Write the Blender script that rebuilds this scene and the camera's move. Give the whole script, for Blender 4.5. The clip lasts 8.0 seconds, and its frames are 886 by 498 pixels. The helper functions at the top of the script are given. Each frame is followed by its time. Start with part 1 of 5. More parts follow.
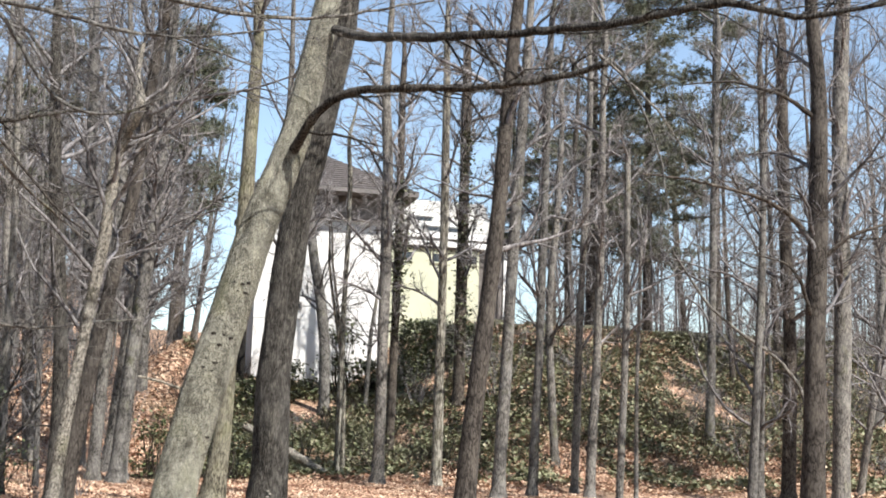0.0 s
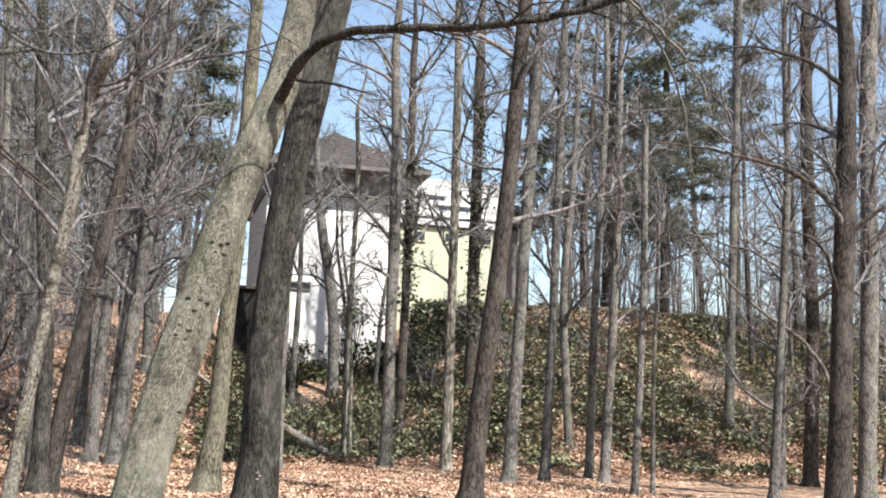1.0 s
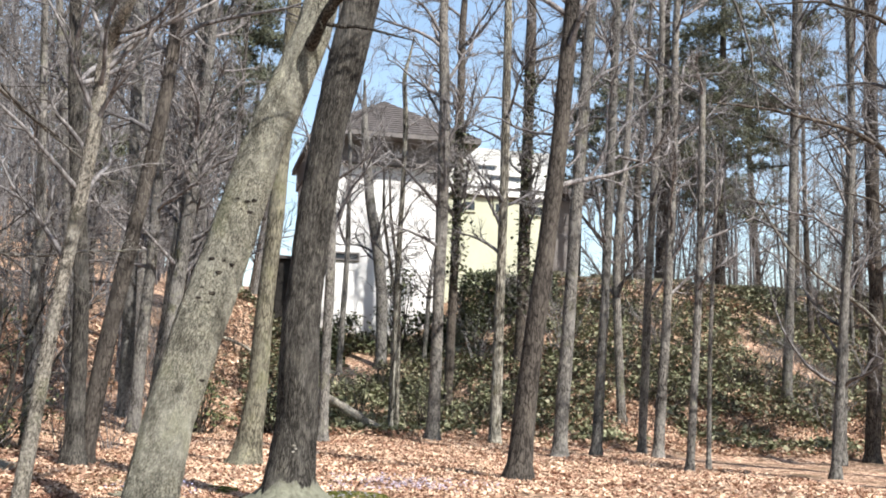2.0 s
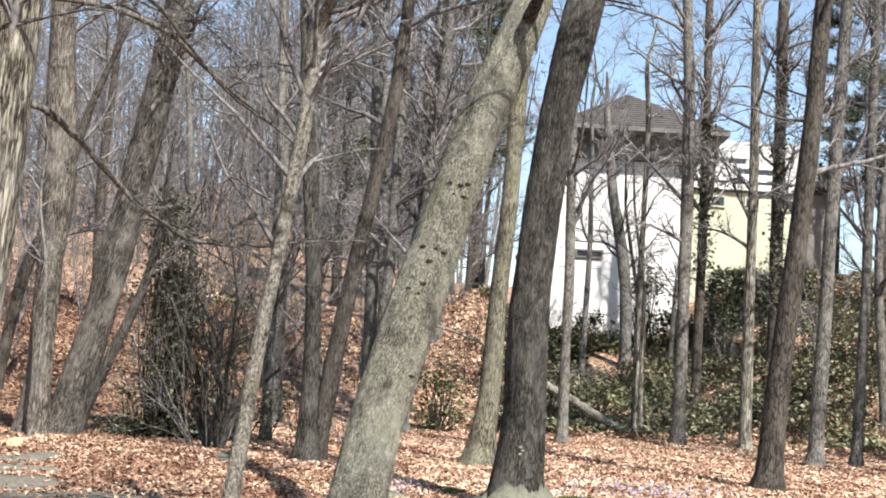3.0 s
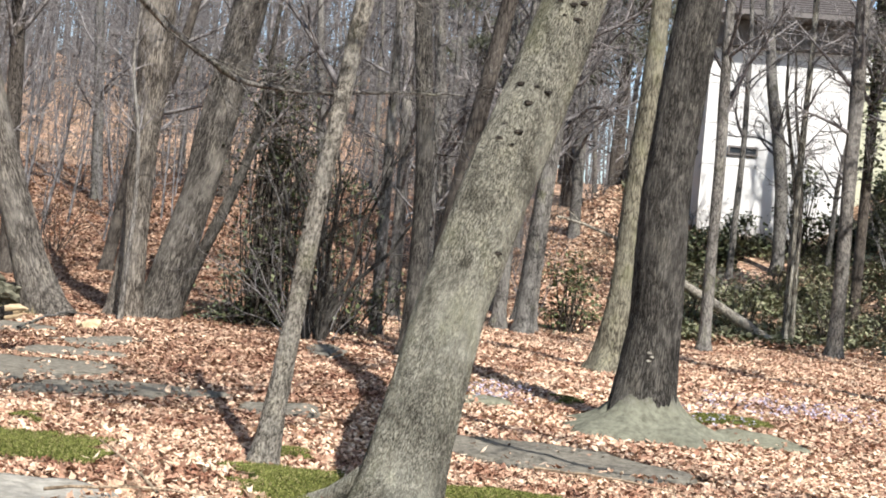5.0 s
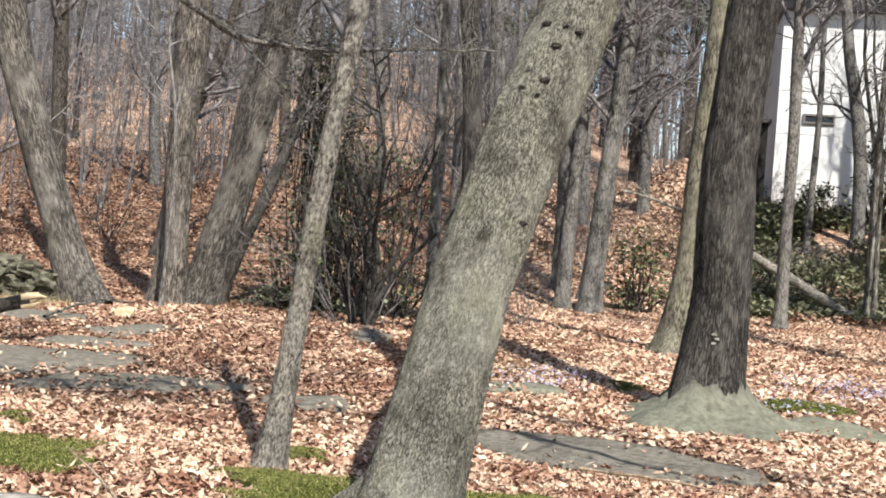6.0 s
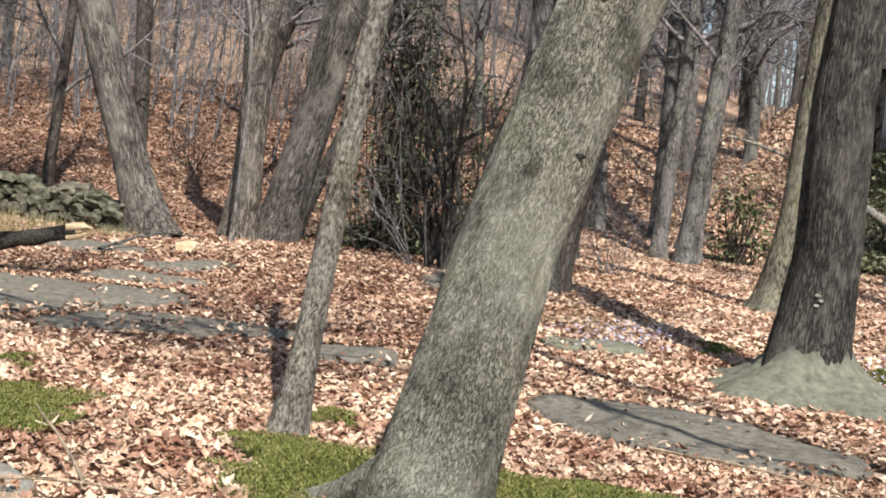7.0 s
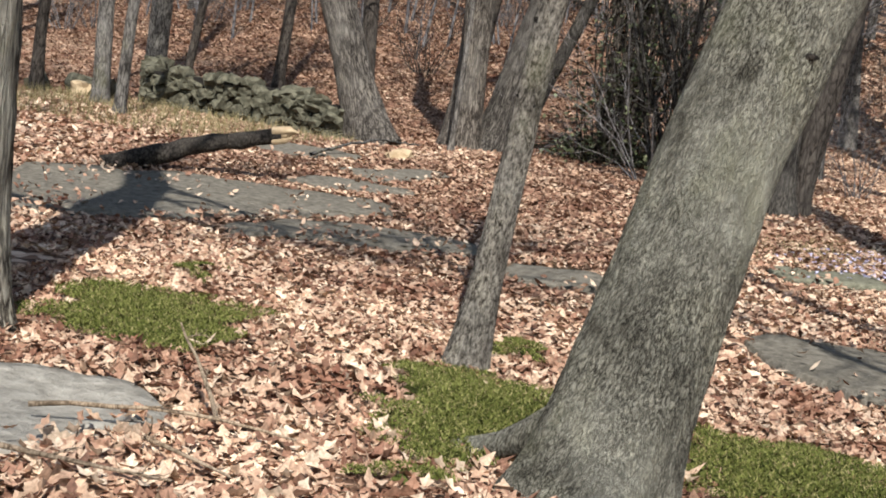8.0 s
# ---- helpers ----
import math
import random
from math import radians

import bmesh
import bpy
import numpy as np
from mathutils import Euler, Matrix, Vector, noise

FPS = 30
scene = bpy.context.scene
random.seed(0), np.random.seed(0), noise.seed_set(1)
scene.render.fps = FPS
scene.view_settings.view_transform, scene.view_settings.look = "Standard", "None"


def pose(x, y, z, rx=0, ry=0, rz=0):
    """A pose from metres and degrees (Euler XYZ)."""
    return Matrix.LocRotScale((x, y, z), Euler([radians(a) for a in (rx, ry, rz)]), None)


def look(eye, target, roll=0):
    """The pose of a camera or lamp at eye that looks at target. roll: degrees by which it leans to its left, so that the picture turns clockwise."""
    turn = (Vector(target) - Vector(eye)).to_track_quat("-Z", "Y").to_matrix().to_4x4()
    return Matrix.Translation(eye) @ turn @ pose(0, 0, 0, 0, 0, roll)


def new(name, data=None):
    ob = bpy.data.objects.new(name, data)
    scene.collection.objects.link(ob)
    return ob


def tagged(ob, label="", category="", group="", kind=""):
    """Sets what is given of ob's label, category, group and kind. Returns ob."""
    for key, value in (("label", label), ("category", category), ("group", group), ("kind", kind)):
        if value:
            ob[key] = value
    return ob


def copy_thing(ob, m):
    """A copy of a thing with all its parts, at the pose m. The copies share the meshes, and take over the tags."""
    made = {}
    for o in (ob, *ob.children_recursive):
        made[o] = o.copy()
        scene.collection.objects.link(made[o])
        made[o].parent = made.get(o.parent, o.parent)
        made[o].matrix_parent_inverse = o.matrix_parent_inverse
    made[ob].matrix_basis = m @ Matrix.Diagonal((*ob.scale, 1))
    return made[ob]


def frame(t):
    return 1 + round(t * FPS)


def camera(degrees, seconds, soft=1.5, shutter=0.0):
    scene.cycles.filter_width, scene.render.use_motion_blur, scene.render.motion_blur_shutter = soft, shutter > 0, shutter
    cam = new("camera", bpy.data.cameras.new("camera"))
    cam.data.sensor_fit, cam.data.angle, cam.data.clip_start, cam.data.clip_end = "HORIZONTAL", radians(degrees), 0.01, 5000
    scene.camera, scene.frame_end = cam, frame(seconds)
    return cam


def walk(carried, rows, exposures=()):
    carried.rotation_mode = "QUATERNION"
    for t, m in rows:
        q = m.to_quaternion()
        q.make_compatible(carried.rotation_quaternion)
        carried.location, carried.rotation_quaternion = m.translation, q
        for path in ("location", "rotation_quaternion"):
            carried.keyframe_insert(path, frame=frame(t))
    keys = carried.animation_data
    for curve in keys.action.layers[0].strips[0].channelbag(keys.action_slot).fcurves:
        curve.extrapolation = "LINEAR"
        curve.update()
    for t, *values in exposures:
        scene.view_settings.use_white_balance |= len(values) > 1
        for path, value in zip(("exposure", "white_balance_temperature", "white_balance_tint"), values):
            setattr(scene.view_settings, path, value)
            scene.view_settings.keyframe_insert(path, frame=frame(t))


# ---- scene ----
cam = camera(38.7, 8.0, soft=1.85)
PATH = [
    (0, (0.194, 1.194, 1.113), (0.689, 3.103, 1.441), 1.7),
    (0.5, (0.419, 1.793, 1.054), (0.89, 3.713, 1.356), 3.3),
    (1, (0.703, 2.392, 1.055), (1.174, 4.312, 1.36), 2.0),
    (1.2, (0.786, 2.6, 1.053), (1.259, 4.519, 1.359), 1.4),
    (2.3, (1.098, 3.542, 1.039), (1.412, 5.502, 1.281), 2.4),
    (2.5, (1.163, 3.727, 1.029), (1.401, 5.698, 1.267), 2.2),
    (3, (1.374, 4.175, 1.065), (1.377, 6.16, 1.306), 3.5),
    (3.5, (1.432, 4.831, 1.008), (1.322, 6.815, 1.235), 3.8),
    (4, (1.564, 5.461, 0.973), (1.467, 7.45, 1.158), 2.3),
    (4.4, (1.666, 5.948, 1.01), (1.525, 7.939, 1.14), 3.6),
    (4.5, (1.676, 6.076, 1.012), (1.521, 8.066, 1.131), 4.7),
    (4.7, (1.669, 6.347, 0.981), (1.479, 8.336, 1.075), 5.8),
    (5.8, (1.867, 7.697, 1.01), (1.564, 9.674, 1.049), 3.9),
    (6, (1.882, 7.928, 1.0), (1.553, 9.901, 1.028), 4.6),
    (6.5, (1.893, 8.539, 1.02), (1.549, 10.51, 1.022), 6.5),
    (7, (1.969, 9.152, 1.012), (1.489, 11.092, 0.934), 6.4),
    (7.5, (1.918, 9.643, 0.97), (1.277, 11.53, 0.807), 8.9),
    (8, (1.93, 10.009, 1.013), (1.12, 11.819, 0.751), 7.6),
]
walk(cam, [(t, look(eye, target, roll)) for t, eye, target, roll in PATH],
     [(0.0, 1.13), (3.5, 1.18), (4.5, 1.11), (6.0, 0.98), (7.0, 0.84), (7.5, 0.68), (8.0, 0.52)])

# ---- light ----
SUN_FROM = Vector((0.455, -0.80, 1.0)).normalized()   # towards the sun: behind the walker and to the right
sun = new("sun", bpy.data.lights.new("sun", "SUN"))
sun.data.energy, sun.data.angle, sun.data.color = 5.0, radians(0.53), (1.0, 0.965, 0.92)
sun.matrix_world = look(SUN_FROM * 60, (0, 0, 0))
world = bpy.data.worlds.new("sky")
scene.world = world
world.use_nodes = True
_t = world.node_tree
_bg = _t.nodes["Background"]
_sky = _t.nodes.new("ShaderNodeTexSky")
_sky.sky_type, _sky.sun_disc = "NISHITA", False
_sky.sun_elevation = math.asin(SUN_FROM.z)
_sky.sun_rotation = math.atan2(SUN_FROM.x, SUN_FROM.y)
_sky.air_density, _sky.dust_density, _sky.ozone_density = 1.1, 0.6, 0.0
_t.links.new(_sky.outputs[0], _bg.inputs[0])
_bg.inputs[1].default_value = 0.1

# ---- materials ----


def material(name, rough=0.9, spec=0.2):
    m = bpy.data.materials.new(name)
    m.use_nodes = True
    b = m.node_tree.nodes["Principled BSDF"]
    b.inputs["Roughness"].default_value = rough
    b.inputs["Specular IOR Level"].default_value = spec
    return m, m.node_tree, b


def coords(t, sx, sy, sz):
    c = t.nodes.new("ShaderNodeTexCoord")
    m = t.nodes.new("ShaderNodeMapping")
    m.inputs["Scale"].default_value = (sx, sy, sz)
    t.links.new(c.outputs["Object"], m.inputs[0])
    return m.outputs[0]


def noise_tex(t, vec, scale, detail=6.0, rough=0.6, distort=0.0):
    n = t.nodes.new("ShaderNodeTexNoise")
    n.inputs["Scale"].default_value, n.inputs["Detail"].default_value = scale, detail
    n.inputs["Roughness"].default_value, n.inputs["Distortion"].default_value = rough, distort
    t.links.new(vec, n.inputs["Vector"])
    return n.outputs["Fac"]


def ramp(t, fac, stops):
    r = t.nodes.new("ShaderNodeValToRGB")
    e = r.color_ramp.elements
    while len(e) < len(stops):
        e.new(0.5)
    for k, (p, c) in zip(e, stops):
        k.position, k.color = p, (*c, 1)
    t.links.new(fac, r.inputs[0])
    return r.outputs[0]


def mix(t, fac, a, b, mode="MIX"):
    m = t.nodes.new("ShaderNodeMix")
    m.data_type, m.blend_type = "RGBA", mode
    for k, v in ((0, fac), (6, a), (7, b)):
        if isinstance(v, (int, float)):
            m.inputs[k].default_value = v
        elif isinstance(v, tuple):
            m.inputs[k].default_value = (*v, 1)
        else:
            t.links.new(v, m.inputs[k])
    return m.outputs[2]


def bump(t, b, height, strength, distance):
    n = t.nodes.new("ShaderNodeBump")
    n.inputs["Strength"].default_value, n.inputs["Distance"].default_value = strength, distance
    t.links.new(height, n.inputs["Height"])
    t.links.new(n.outputs[0], b.inputs["Normal"])


def bark(name, dark, mid, light, ridge=14.0, stretch=0.22, moss=0.0, relief=0.02, patch=1.6, plates=0.2, lean=0.0, crisp=1.0, furrow=0.0):
    """Furrowed bark: long ridges up the trunk, blotches of lichen, and moss where given."""
    m, t, b = material(name, 0.93, 0.15)
    v = coords(t, 1, 1, stretch)
    w = coords(t, 1, 1, 0.7)
    if lean:
        apart = t.nodes.new("ShaderNodeSeparateXYZ")
        t.links.new(v, apart.inputs[0])
        along = t.nodes.new("ShaderNodeMath")
        along.operation = "MULTIPLY_ADD"
        along.inputs[1].default_value = -lean / stretch
        t.links.new(apart.outputs[2], along.inputs[0])
        t.links.new(apart.outputs[0], along.inputs[2])
        again = t.nodes.new("ShaderNodeCombineXYZ")
        t.links.new(along.outputs[0], again.inputs[0])
        t.links.new(apart.outputs[1], again.inputs[1])
        t.links.new(apart.outputs[2], again.inputs[2])
        v = again.outputs[0]
    plate = t.nodes.new("ShaderNodeTexVoronoi")
    plate.feature = "DISTANCE_TO_EDGE"
    plate.inputs["Scale"].default_value = ridge * 0.8
    warp = t.nodes.new("ShaderNodeTexNoise")
    warp.inputs["Scale"].default_value = ridge * 0.5
    t.links.new(v, warp.inputs["Vector"])
    bend = t.nodes.new("ShaderNodeVectorMath")
    bend.operation = "MULTIPLY_ADD"
    bend.inputs[1].default_value = (0.12, 0.12, 0.12)
    t.links.new(warp.outputs["Color"], bend.inputs[0])
    t.links.new(v, bend.inputs[2])
    t.links.new(bend.outputs[0], plate.inputs["Vector"])
    edge = t.nodes.new("ShaderNodeMapRange")
    edge.inputs["From Max"].default_value = 0.16
    t.links.new(plate.outputs["Distance"], edge.inputs["Value"])
    rough_n = noise_tex(t, v, ridge * 1.7, 8, 0.72, 0.15)
    both = t.nodes.new("ShaderNodeMath")
    both.operation = "MULTIPLY_ADD"
    both.inputs[1].default_value = plates
    t.links.new(edge.outputs[0], both.inputs[0])
    half = t.nodes.new("ShaderNodeMath")
    half.operation = "MULTIPLY"
    half.inputs[1].default_value = 1.0 - plates * 0.95
    t.links.new(rough_n, half.inputs[0])
    t.links.new(half.outputs[0], both.inputs[2])
    fine = both.outputs[0]
    if furrow:
        # thin wandering furrows between long ridges
        gap = t.nodes.new("ShaderNodeMath")
        gap.operation = "SUBTRACT"
        gap.inputs[1].default_value = 0.5
        t.links.new(noise_tex(t, v, ridge * 0.8, 4, 0.62, 0.1), gap.inputs[0])
        wide = t.nodes.new("ShaderNodeMath")
        wide.operation = "ABSOLUTE"
        t.links.new(gap.outputs[0], wide.inputs[0])
        crest = t.nodes.new("ShaderNodeMapRange")
        crest.inputs["From Max"].default_value, crest.inputs["To Min"].default_value, crest.inputs["To Max"].default_value = 0.10, 0.14, 0.78
        t.links.new(wide.outputs[0], crest.inputs["Value"])
        blend = t.nodes.new("ShaderNodeMix")
        blend.inputs[0].default_value = furrow
        t.links.new(fine, blend.inputs[2])
        t.links.new(crest.outputs[0], blend.inputs[3])
        fine = blend.outputs[0]
    blot = noise_tex(t, w, patch, 5, 0.65)
    speck = noise_tex(t, w, 34, 3, 0.6)
    col = ramp(t, fine, [(0.5 - 0.13 / crisp, dark), (0.50, mid), (0.5 + 0.16 / crisp, light)])
    info = t.nodes.new("ShaderNodeObjectInfo")
    tone = ramp(t, info.outputs["Random"], [(0.0, (0.72, 0.72, 0.72)), (1.0, (1.15, 1.1, 1.05))])
    col = mix(t, 1.0, col, tone, "MULTIPLY")
    pale = ramp(t, blot, [(0.48, (0, 0, 0)), (0.68, (1, 1, 1))])
    col = mix(t, pale, col, mix(t, 0.55, col, light))
    stain = noise_tex(t, w, patch * 2.7, 6, 0.7, 0.4)
    col = mix(t, 1.0, col, ramp(t, stain, [(0.34, (0.42, 0.41, 0.39)), (0.5, (0.95, 0.95, 0.94)), (0.68, (1.2, 1.2, 1.13))]), "MULTIPLY")
    lich = ramp(t, speck, [(0.60, (0, 0, 0)), (0.70, (1, 1, 1))])
    col = mix(t, mix(t, 1.0, lich, (0.35, 0.35, 0.35), "MULTIPLY"), col, tuple(0.75 * a for a in light))
    if moss:
        green = ramp(t, noise_tex(t, w, 2.3, 4, 0.6), [(0.62 - moss * 0.3, (0, 0, 0)), (0.85, (0.8, 0.8, 0.8))])
        col = mix(t, green, col, (0.115, 0.12, 0.05))
    t.links.new(col, b.inputs["Base Color"])
    bump(t, b, fine, 1.0, relief)
    return m


BARK_LEAN = bark("bark_grey_furrowed", (0.05, 0.046, 0.037), (0.232, 0.224, 0.182), (0.48, 0.467, 0.387), 72, 0.3, 0.35, 0.04, 1.7, 0.12, 0.22, 0.95, 0.32)
BARK_OAK = bark("bark_ridged_oak", (0.0144, 0.0135, 0.0117), (0.0594, 0.0549, 0.0486), (0.162, 0.152, 0.137), 44, 0.16, 0.0, 0.04, 1.6, 0.08, 0.05, 0.75, 0.4)
BARK_DARK = bark("bark_dark_oak", (0.0121, 0.0109, 0.00963), (0.0512, 0.0471, 0.0422), (0.145, 0.136, 0.123), 30, 0.15, 0.0, 0.06, 1.6, 0.06, 0.05, 1.6)
BARK_PALE = bark("bark_pale_peeling", (0.0315, 0.027, 0.0234), (0.18, 0.164, 0.135), (0.405, 0.387, 0.333), 22, 0.12, 0.1, 0.05, 2.2, 0.12, 0.03, 1.1, 0.4)
BARK_MOSSY = bark("bark_mossy", (0.0351, 0.0312, 0.0218), (0.113, 0.106, 0.0819), (0.218, 0.207, 0.16), 24, 0.24, 0.36, 0.03)
BARK_GREY = bark("bark_grey", (0.0275, 0.0258, 0.0237), (0.101, 0.0963, 0.0903), (0.222, 0.212, 0.198), 24, 0.26, 0.1, 0.02)
BARK_BROWN = bark("bark_brown", (0.016, 0.013, 0.011), (0.0491, 0.0416, 0.0361), (0.107, 0.0942, 0.0823), 20, 0.25, 0.0, 0.02)
BARK_STREAK = bark("bark_streaked", (0.0251, 0.0212, 0.018), (0.11, 0.0984, 0.0863), (0.302, 0.276, 0.243), 40, 0.12, 0.0, 0.04, 1.6, 0.05, 0.0, 0.8, 0.4)
BARK_STREAK_RIGHT = bark("bark_streaked_leaning", (0.0251, 0.0212, 0.018), (0.11, 0.0984, 0.0863), (0.302, 0.276, 0.243), 40, 0.12, 0.0, 0.04, 1.6, 0.05, 0.2, 0.8, 0.4)
BARK_STREAK_LEFT = bark("bark_streaked_stout", (0.0221, 0.019, 0.0171), (0.1, 0.0903, 0.0803), (0.281, 0.259, 0.23), 40, 0.12, 0.0, 0.04, 1.6, 0.05, -0.38, 0.8, 0.45)
BARK_MOTTLED = bark("bark_mottled", (0.0359, 0.0323, 0.026), (0.175, 0.163, 0.144), (0.377, 0.359, 0.319), 34, 0.5, 0.08, 0.03, 3.2, 0.04, 0.11, 1.4)
BARK_TAN = bark("bark_tan_stick", (0.09, 0.065, 0.045), (0.22, 0.165, 0.115), (0.38, 0.30, 0.22), 40, 0.4, 0.0, 0.004)
TWIG = bark("twig_bark", (0.0619, 0.0576, 0.0593), (0.132, 0.125, 0.128), (0.245, 0.234, 0.239), 10, 0.5, 0.0, 0.004)


def leafy(name, stops, rough=0.75, spec=0.3, per_object=False, drifts=False):
    """Leaves whose colour differs from leaf to leaf."""
    m, t, b = material(name, rough, spec)
    if per_object:
        fac = t.nodes.new("ShaderNodeObjectInfo").outputs["Random"]
    else:
        fac = t.nodes.new("ShaderNodeNewGeometry").outputs["Random Per Island"]
    col = ramp(t, fac, stops)
    vein = noise_tex(t, coords(t, 1, 1, 1), 60, 3, 0.6)
    col = mix(t, 1.0, col, ramp(t, vein, [(0.3, (0.55, 0.53, 0.5)), (0.7, (1.15, 1.15, 1.15))]), "MULTIPLY")
    if drifts:
        heap = noise_tex(t, coords(t, 1, 1, 1), 1.2, 5, 0.62, 0.8)
        col = mix(t, 1.0, col, ramp(t, heap, [(0.36, (0.6, 0.46, 0.42)), (0.5, (0.98, 0.95, 0.94)), (0.62, (1.22, 1.22, 1.2))]), "MULTIPLY")
    t.links.new(col, b.inputs["Base Color"])
    return m


LITTER_STOPS = [(0.0, (0.125, 0.062, 0.04)), (0.16, (0.285, 0.155, 0.102)), (0.36, (0.44, 0.285, 0.195)), (0.62, (0.57, 0.41, 0.29)), (1.0, (0.68, 0.55, 0.415))]
LITTER = leafy("fallen_oak_leaves", LITTER_STOPS, drifts=True)
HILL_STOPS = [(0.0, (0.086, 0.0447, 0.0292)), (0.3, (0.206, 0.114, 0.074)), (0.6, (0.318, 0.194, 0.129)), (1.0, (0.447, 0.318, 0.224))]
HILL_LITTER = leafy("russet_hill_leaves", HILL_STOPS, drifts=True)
LITTER_ONE = leafy("fallen_oak_leaf", LITTER_STOPS, per_object=True)
EVERGREEN = leafy("evergreen_leaves", [(0.0, (0.0269, 0.0343, 0.0179)), (0.6, (0.0716, 0.0867, 0.0403)), (1.0, (0.179, 0.195, 0.101))], 0.5, 0.4)
NEEDLES = leafy("pine_needles", [(0.0, (0.0508, 0.0598, 0.0359)), (0.6, (0.108, 0.12, 0.0748)), (1.0, (0.202, 0.194, 0.134))], 0.6, 0.3)
COVER = leafy("bank_cover_leaves", [(0.0, (0.0658, 0.0696, 0.0338)), (0.45, (0.169, 0.179, 0.094)), (0.8, (0.249, 0.254, 0.15)), (1.0, (0.32, 0.291, 0.197))], 0.55, 0.35)
IVY = leafy("ivy_leaves", [(0.0, (0.03, 0.042, 0.018)), (0.5, (0.07, 0.10, 0.035)), (1.0, (0.17, 0.19, 0.08))], 0.5, 0.4)
GRASS = leafy("dry_grass", [(0.0, (0.11, 0.10, 0.04)), (0.5, (0.25, 0.21, 0.10)), (1.0, (0.38, 0.32, 0.19))], 0.8, 0.2)
PETAL = leafy("blue_petals", [(0.0, (0.36, 0.36, 0.56)), (0.7, (0.55, 0.53, 0.72)), (1.0, (0.78, 0.76, 0.82))], 0.7, 0.2)
MOSS = leafy("moss_tufts", [(0.0, (0.0422, 0.0528, 0.0148)), (0.5, (0.121, 0.139, 0.0359)), (0.85, (0.222, 0.227, 0.0739)), (1.0, (0.359, 0.306, 0.158))], 0.97, 0.03)

GROUND, t, b = material("leaf_strewn_earth", 0.95, 0.1)
v = coords(t, 1, 1, 1)
cell = t.nodes.new("ShaderNodeTexVoronoi")
cell.inputs["Scale"].default_value = 11.0
t.links.new(v, cell.inputs["Vector"])
sep = t.nodes.new("ShaderNodeSeparateColor")
t.links.new(cell.outputs["Color"], sep.inputs[0])
leafc = ramp(t, sep.outputs[0], [(0.0, (0.0675, 0.0419, 0.0297)), (0.3, (0.203, 0.121, 0.0837)), (0.6, (0.392, 0.254, 0.182)), (1.0, (0.702, 0.54, 0.405))])
earth = ramp(t, noise_tex(t, v, 5, 6, 0.7), [(0.3, (0.0525, 0.039, 0.027)), (0.7, (0.195, 0.143, 0.09))])
patchy = ramp(t, noise_tex(t, v, 0.55, 6, 0.7), [(0.33, (0, 0, 0)), (0.52, (1, 1, 1))])
col = mix(t, patchy, earth, leafc)
wide = noise_tex(t, v, 0.14, 4, 0.6)
col = mix(t, 1.0, col, ramp(t, wide, [(0.3, (0.72, 0.70, 0.66)), (0.7, (1.05, 1.0, 0.95))]), "MULTIPLY")
t.links.new(col, b.inputs["Base Color"])
bump(t, b, cell.outputs["Distance"], 0.7, 0.05)


def plain(name, a, c, scale=6.0, rough=0.8, spec=0.25, relief=0.0):
    m, t, b = material(name, rough, spec)
    n = noise_tex(t, coords(t, 1, 1, 1), scale, 7, 0.65)
    t.links.new(ramp(t, n, [(0.3, a), (0.7, c)]), b.inputs["Base Color"])
    if relief:
        bump(t, b, n, 0.8, relief)
    return m


MOSS_BED = plain("moss_bed", (0.048, 0.0576, 0.016), (0.12, 0.132, 0.036), 30, 0.95, 0.1, 0.02)
SAGE, t, b = material("sage_lichened_roots", 0.95, 0.1)
n = noise_tex(t, coords(t, 1, 1, 1), 14, 7, 0.65)
lichen = ramp(t, n, [(0.3, (0.0723, 0.0706, 0.0527)), (0.7, (0.178, 0.178, 0.133))])
height = t.nodes.new("ShaderNodeSeparateXYZ")
t.links.new(coords(t, 1, 1, 1), height.inputs[0])
edge = t.nodes.new("ShaderNodeMath")
edge.operation = "MULTIPLY_ADD"
edge.inputs[1].default_value = 0.55
t.links.new(n, edge.inputs[0])
t.links.new(height.outputs[2], edge.inputs[2])
bare_bark = ramp(t, noise_tex(t, coords(t, 1, 1, 0.15), 50, 6, 0.7), [(0.35, (0.03, 0.027, 0.024)), (0.65, (0.15, 0.14, 0.125))])
t.links.new(mix(t, ramp(t, edge.outputs[0], [(0.34, (0, 0, 0)), (0.50, (1, 1, 1))]), lichen, bare_bark), b.inputs["Base Color"])
bump(t, b, n, 0.8, 0.02)
# black of old scars; on the dark log it also holds painted shade
BARK_BLACK = bark("bark_black_scars_log_shade", (0.0084, 0.007, 0.0063), (0.0315, 0.0266, 0.0231), (0.084, 0.0735, 0.063), 30, 0.6, 0.0, 0.03, 1.6, 0.25)
SLAB = plain("grey_bedrock", (0.085, 0.077, 0.061), (0.235, 0.213, 0.172), 16, 0.97, 0.05, 0.05)
SLAB_SAGE = plain("sage_bedrock", (0.10, 0.098, 0.07), (0.235, 0.23, 0.168), 16, 0.97, 0.05, 0.04)
SLAB_PALE = plain("pale_bedrock", (0.19, 0.176, 0.148), (0.41, 0.385, 0.33), 11, 0.95, 0.08, 0.06)
STONE = plain("lichen_stone", (0.0281, 0.0288, 0.019), (0.168, 0.158, 0.113), 9, 0.97, 0.15, 0.03)
STUCCO = plain("white_stucco", (0.55, 0.541, 0.52), (0.624, 0.616, 0.594), 1.3, 0.9, 0.2, 0.005)
GREEN_PAINT = plain("pale_green_render", (0.37, 0.378, 0.284), (0.439, 0.443, 0.335), 1.1, 0.9, 0.2, 0.004)
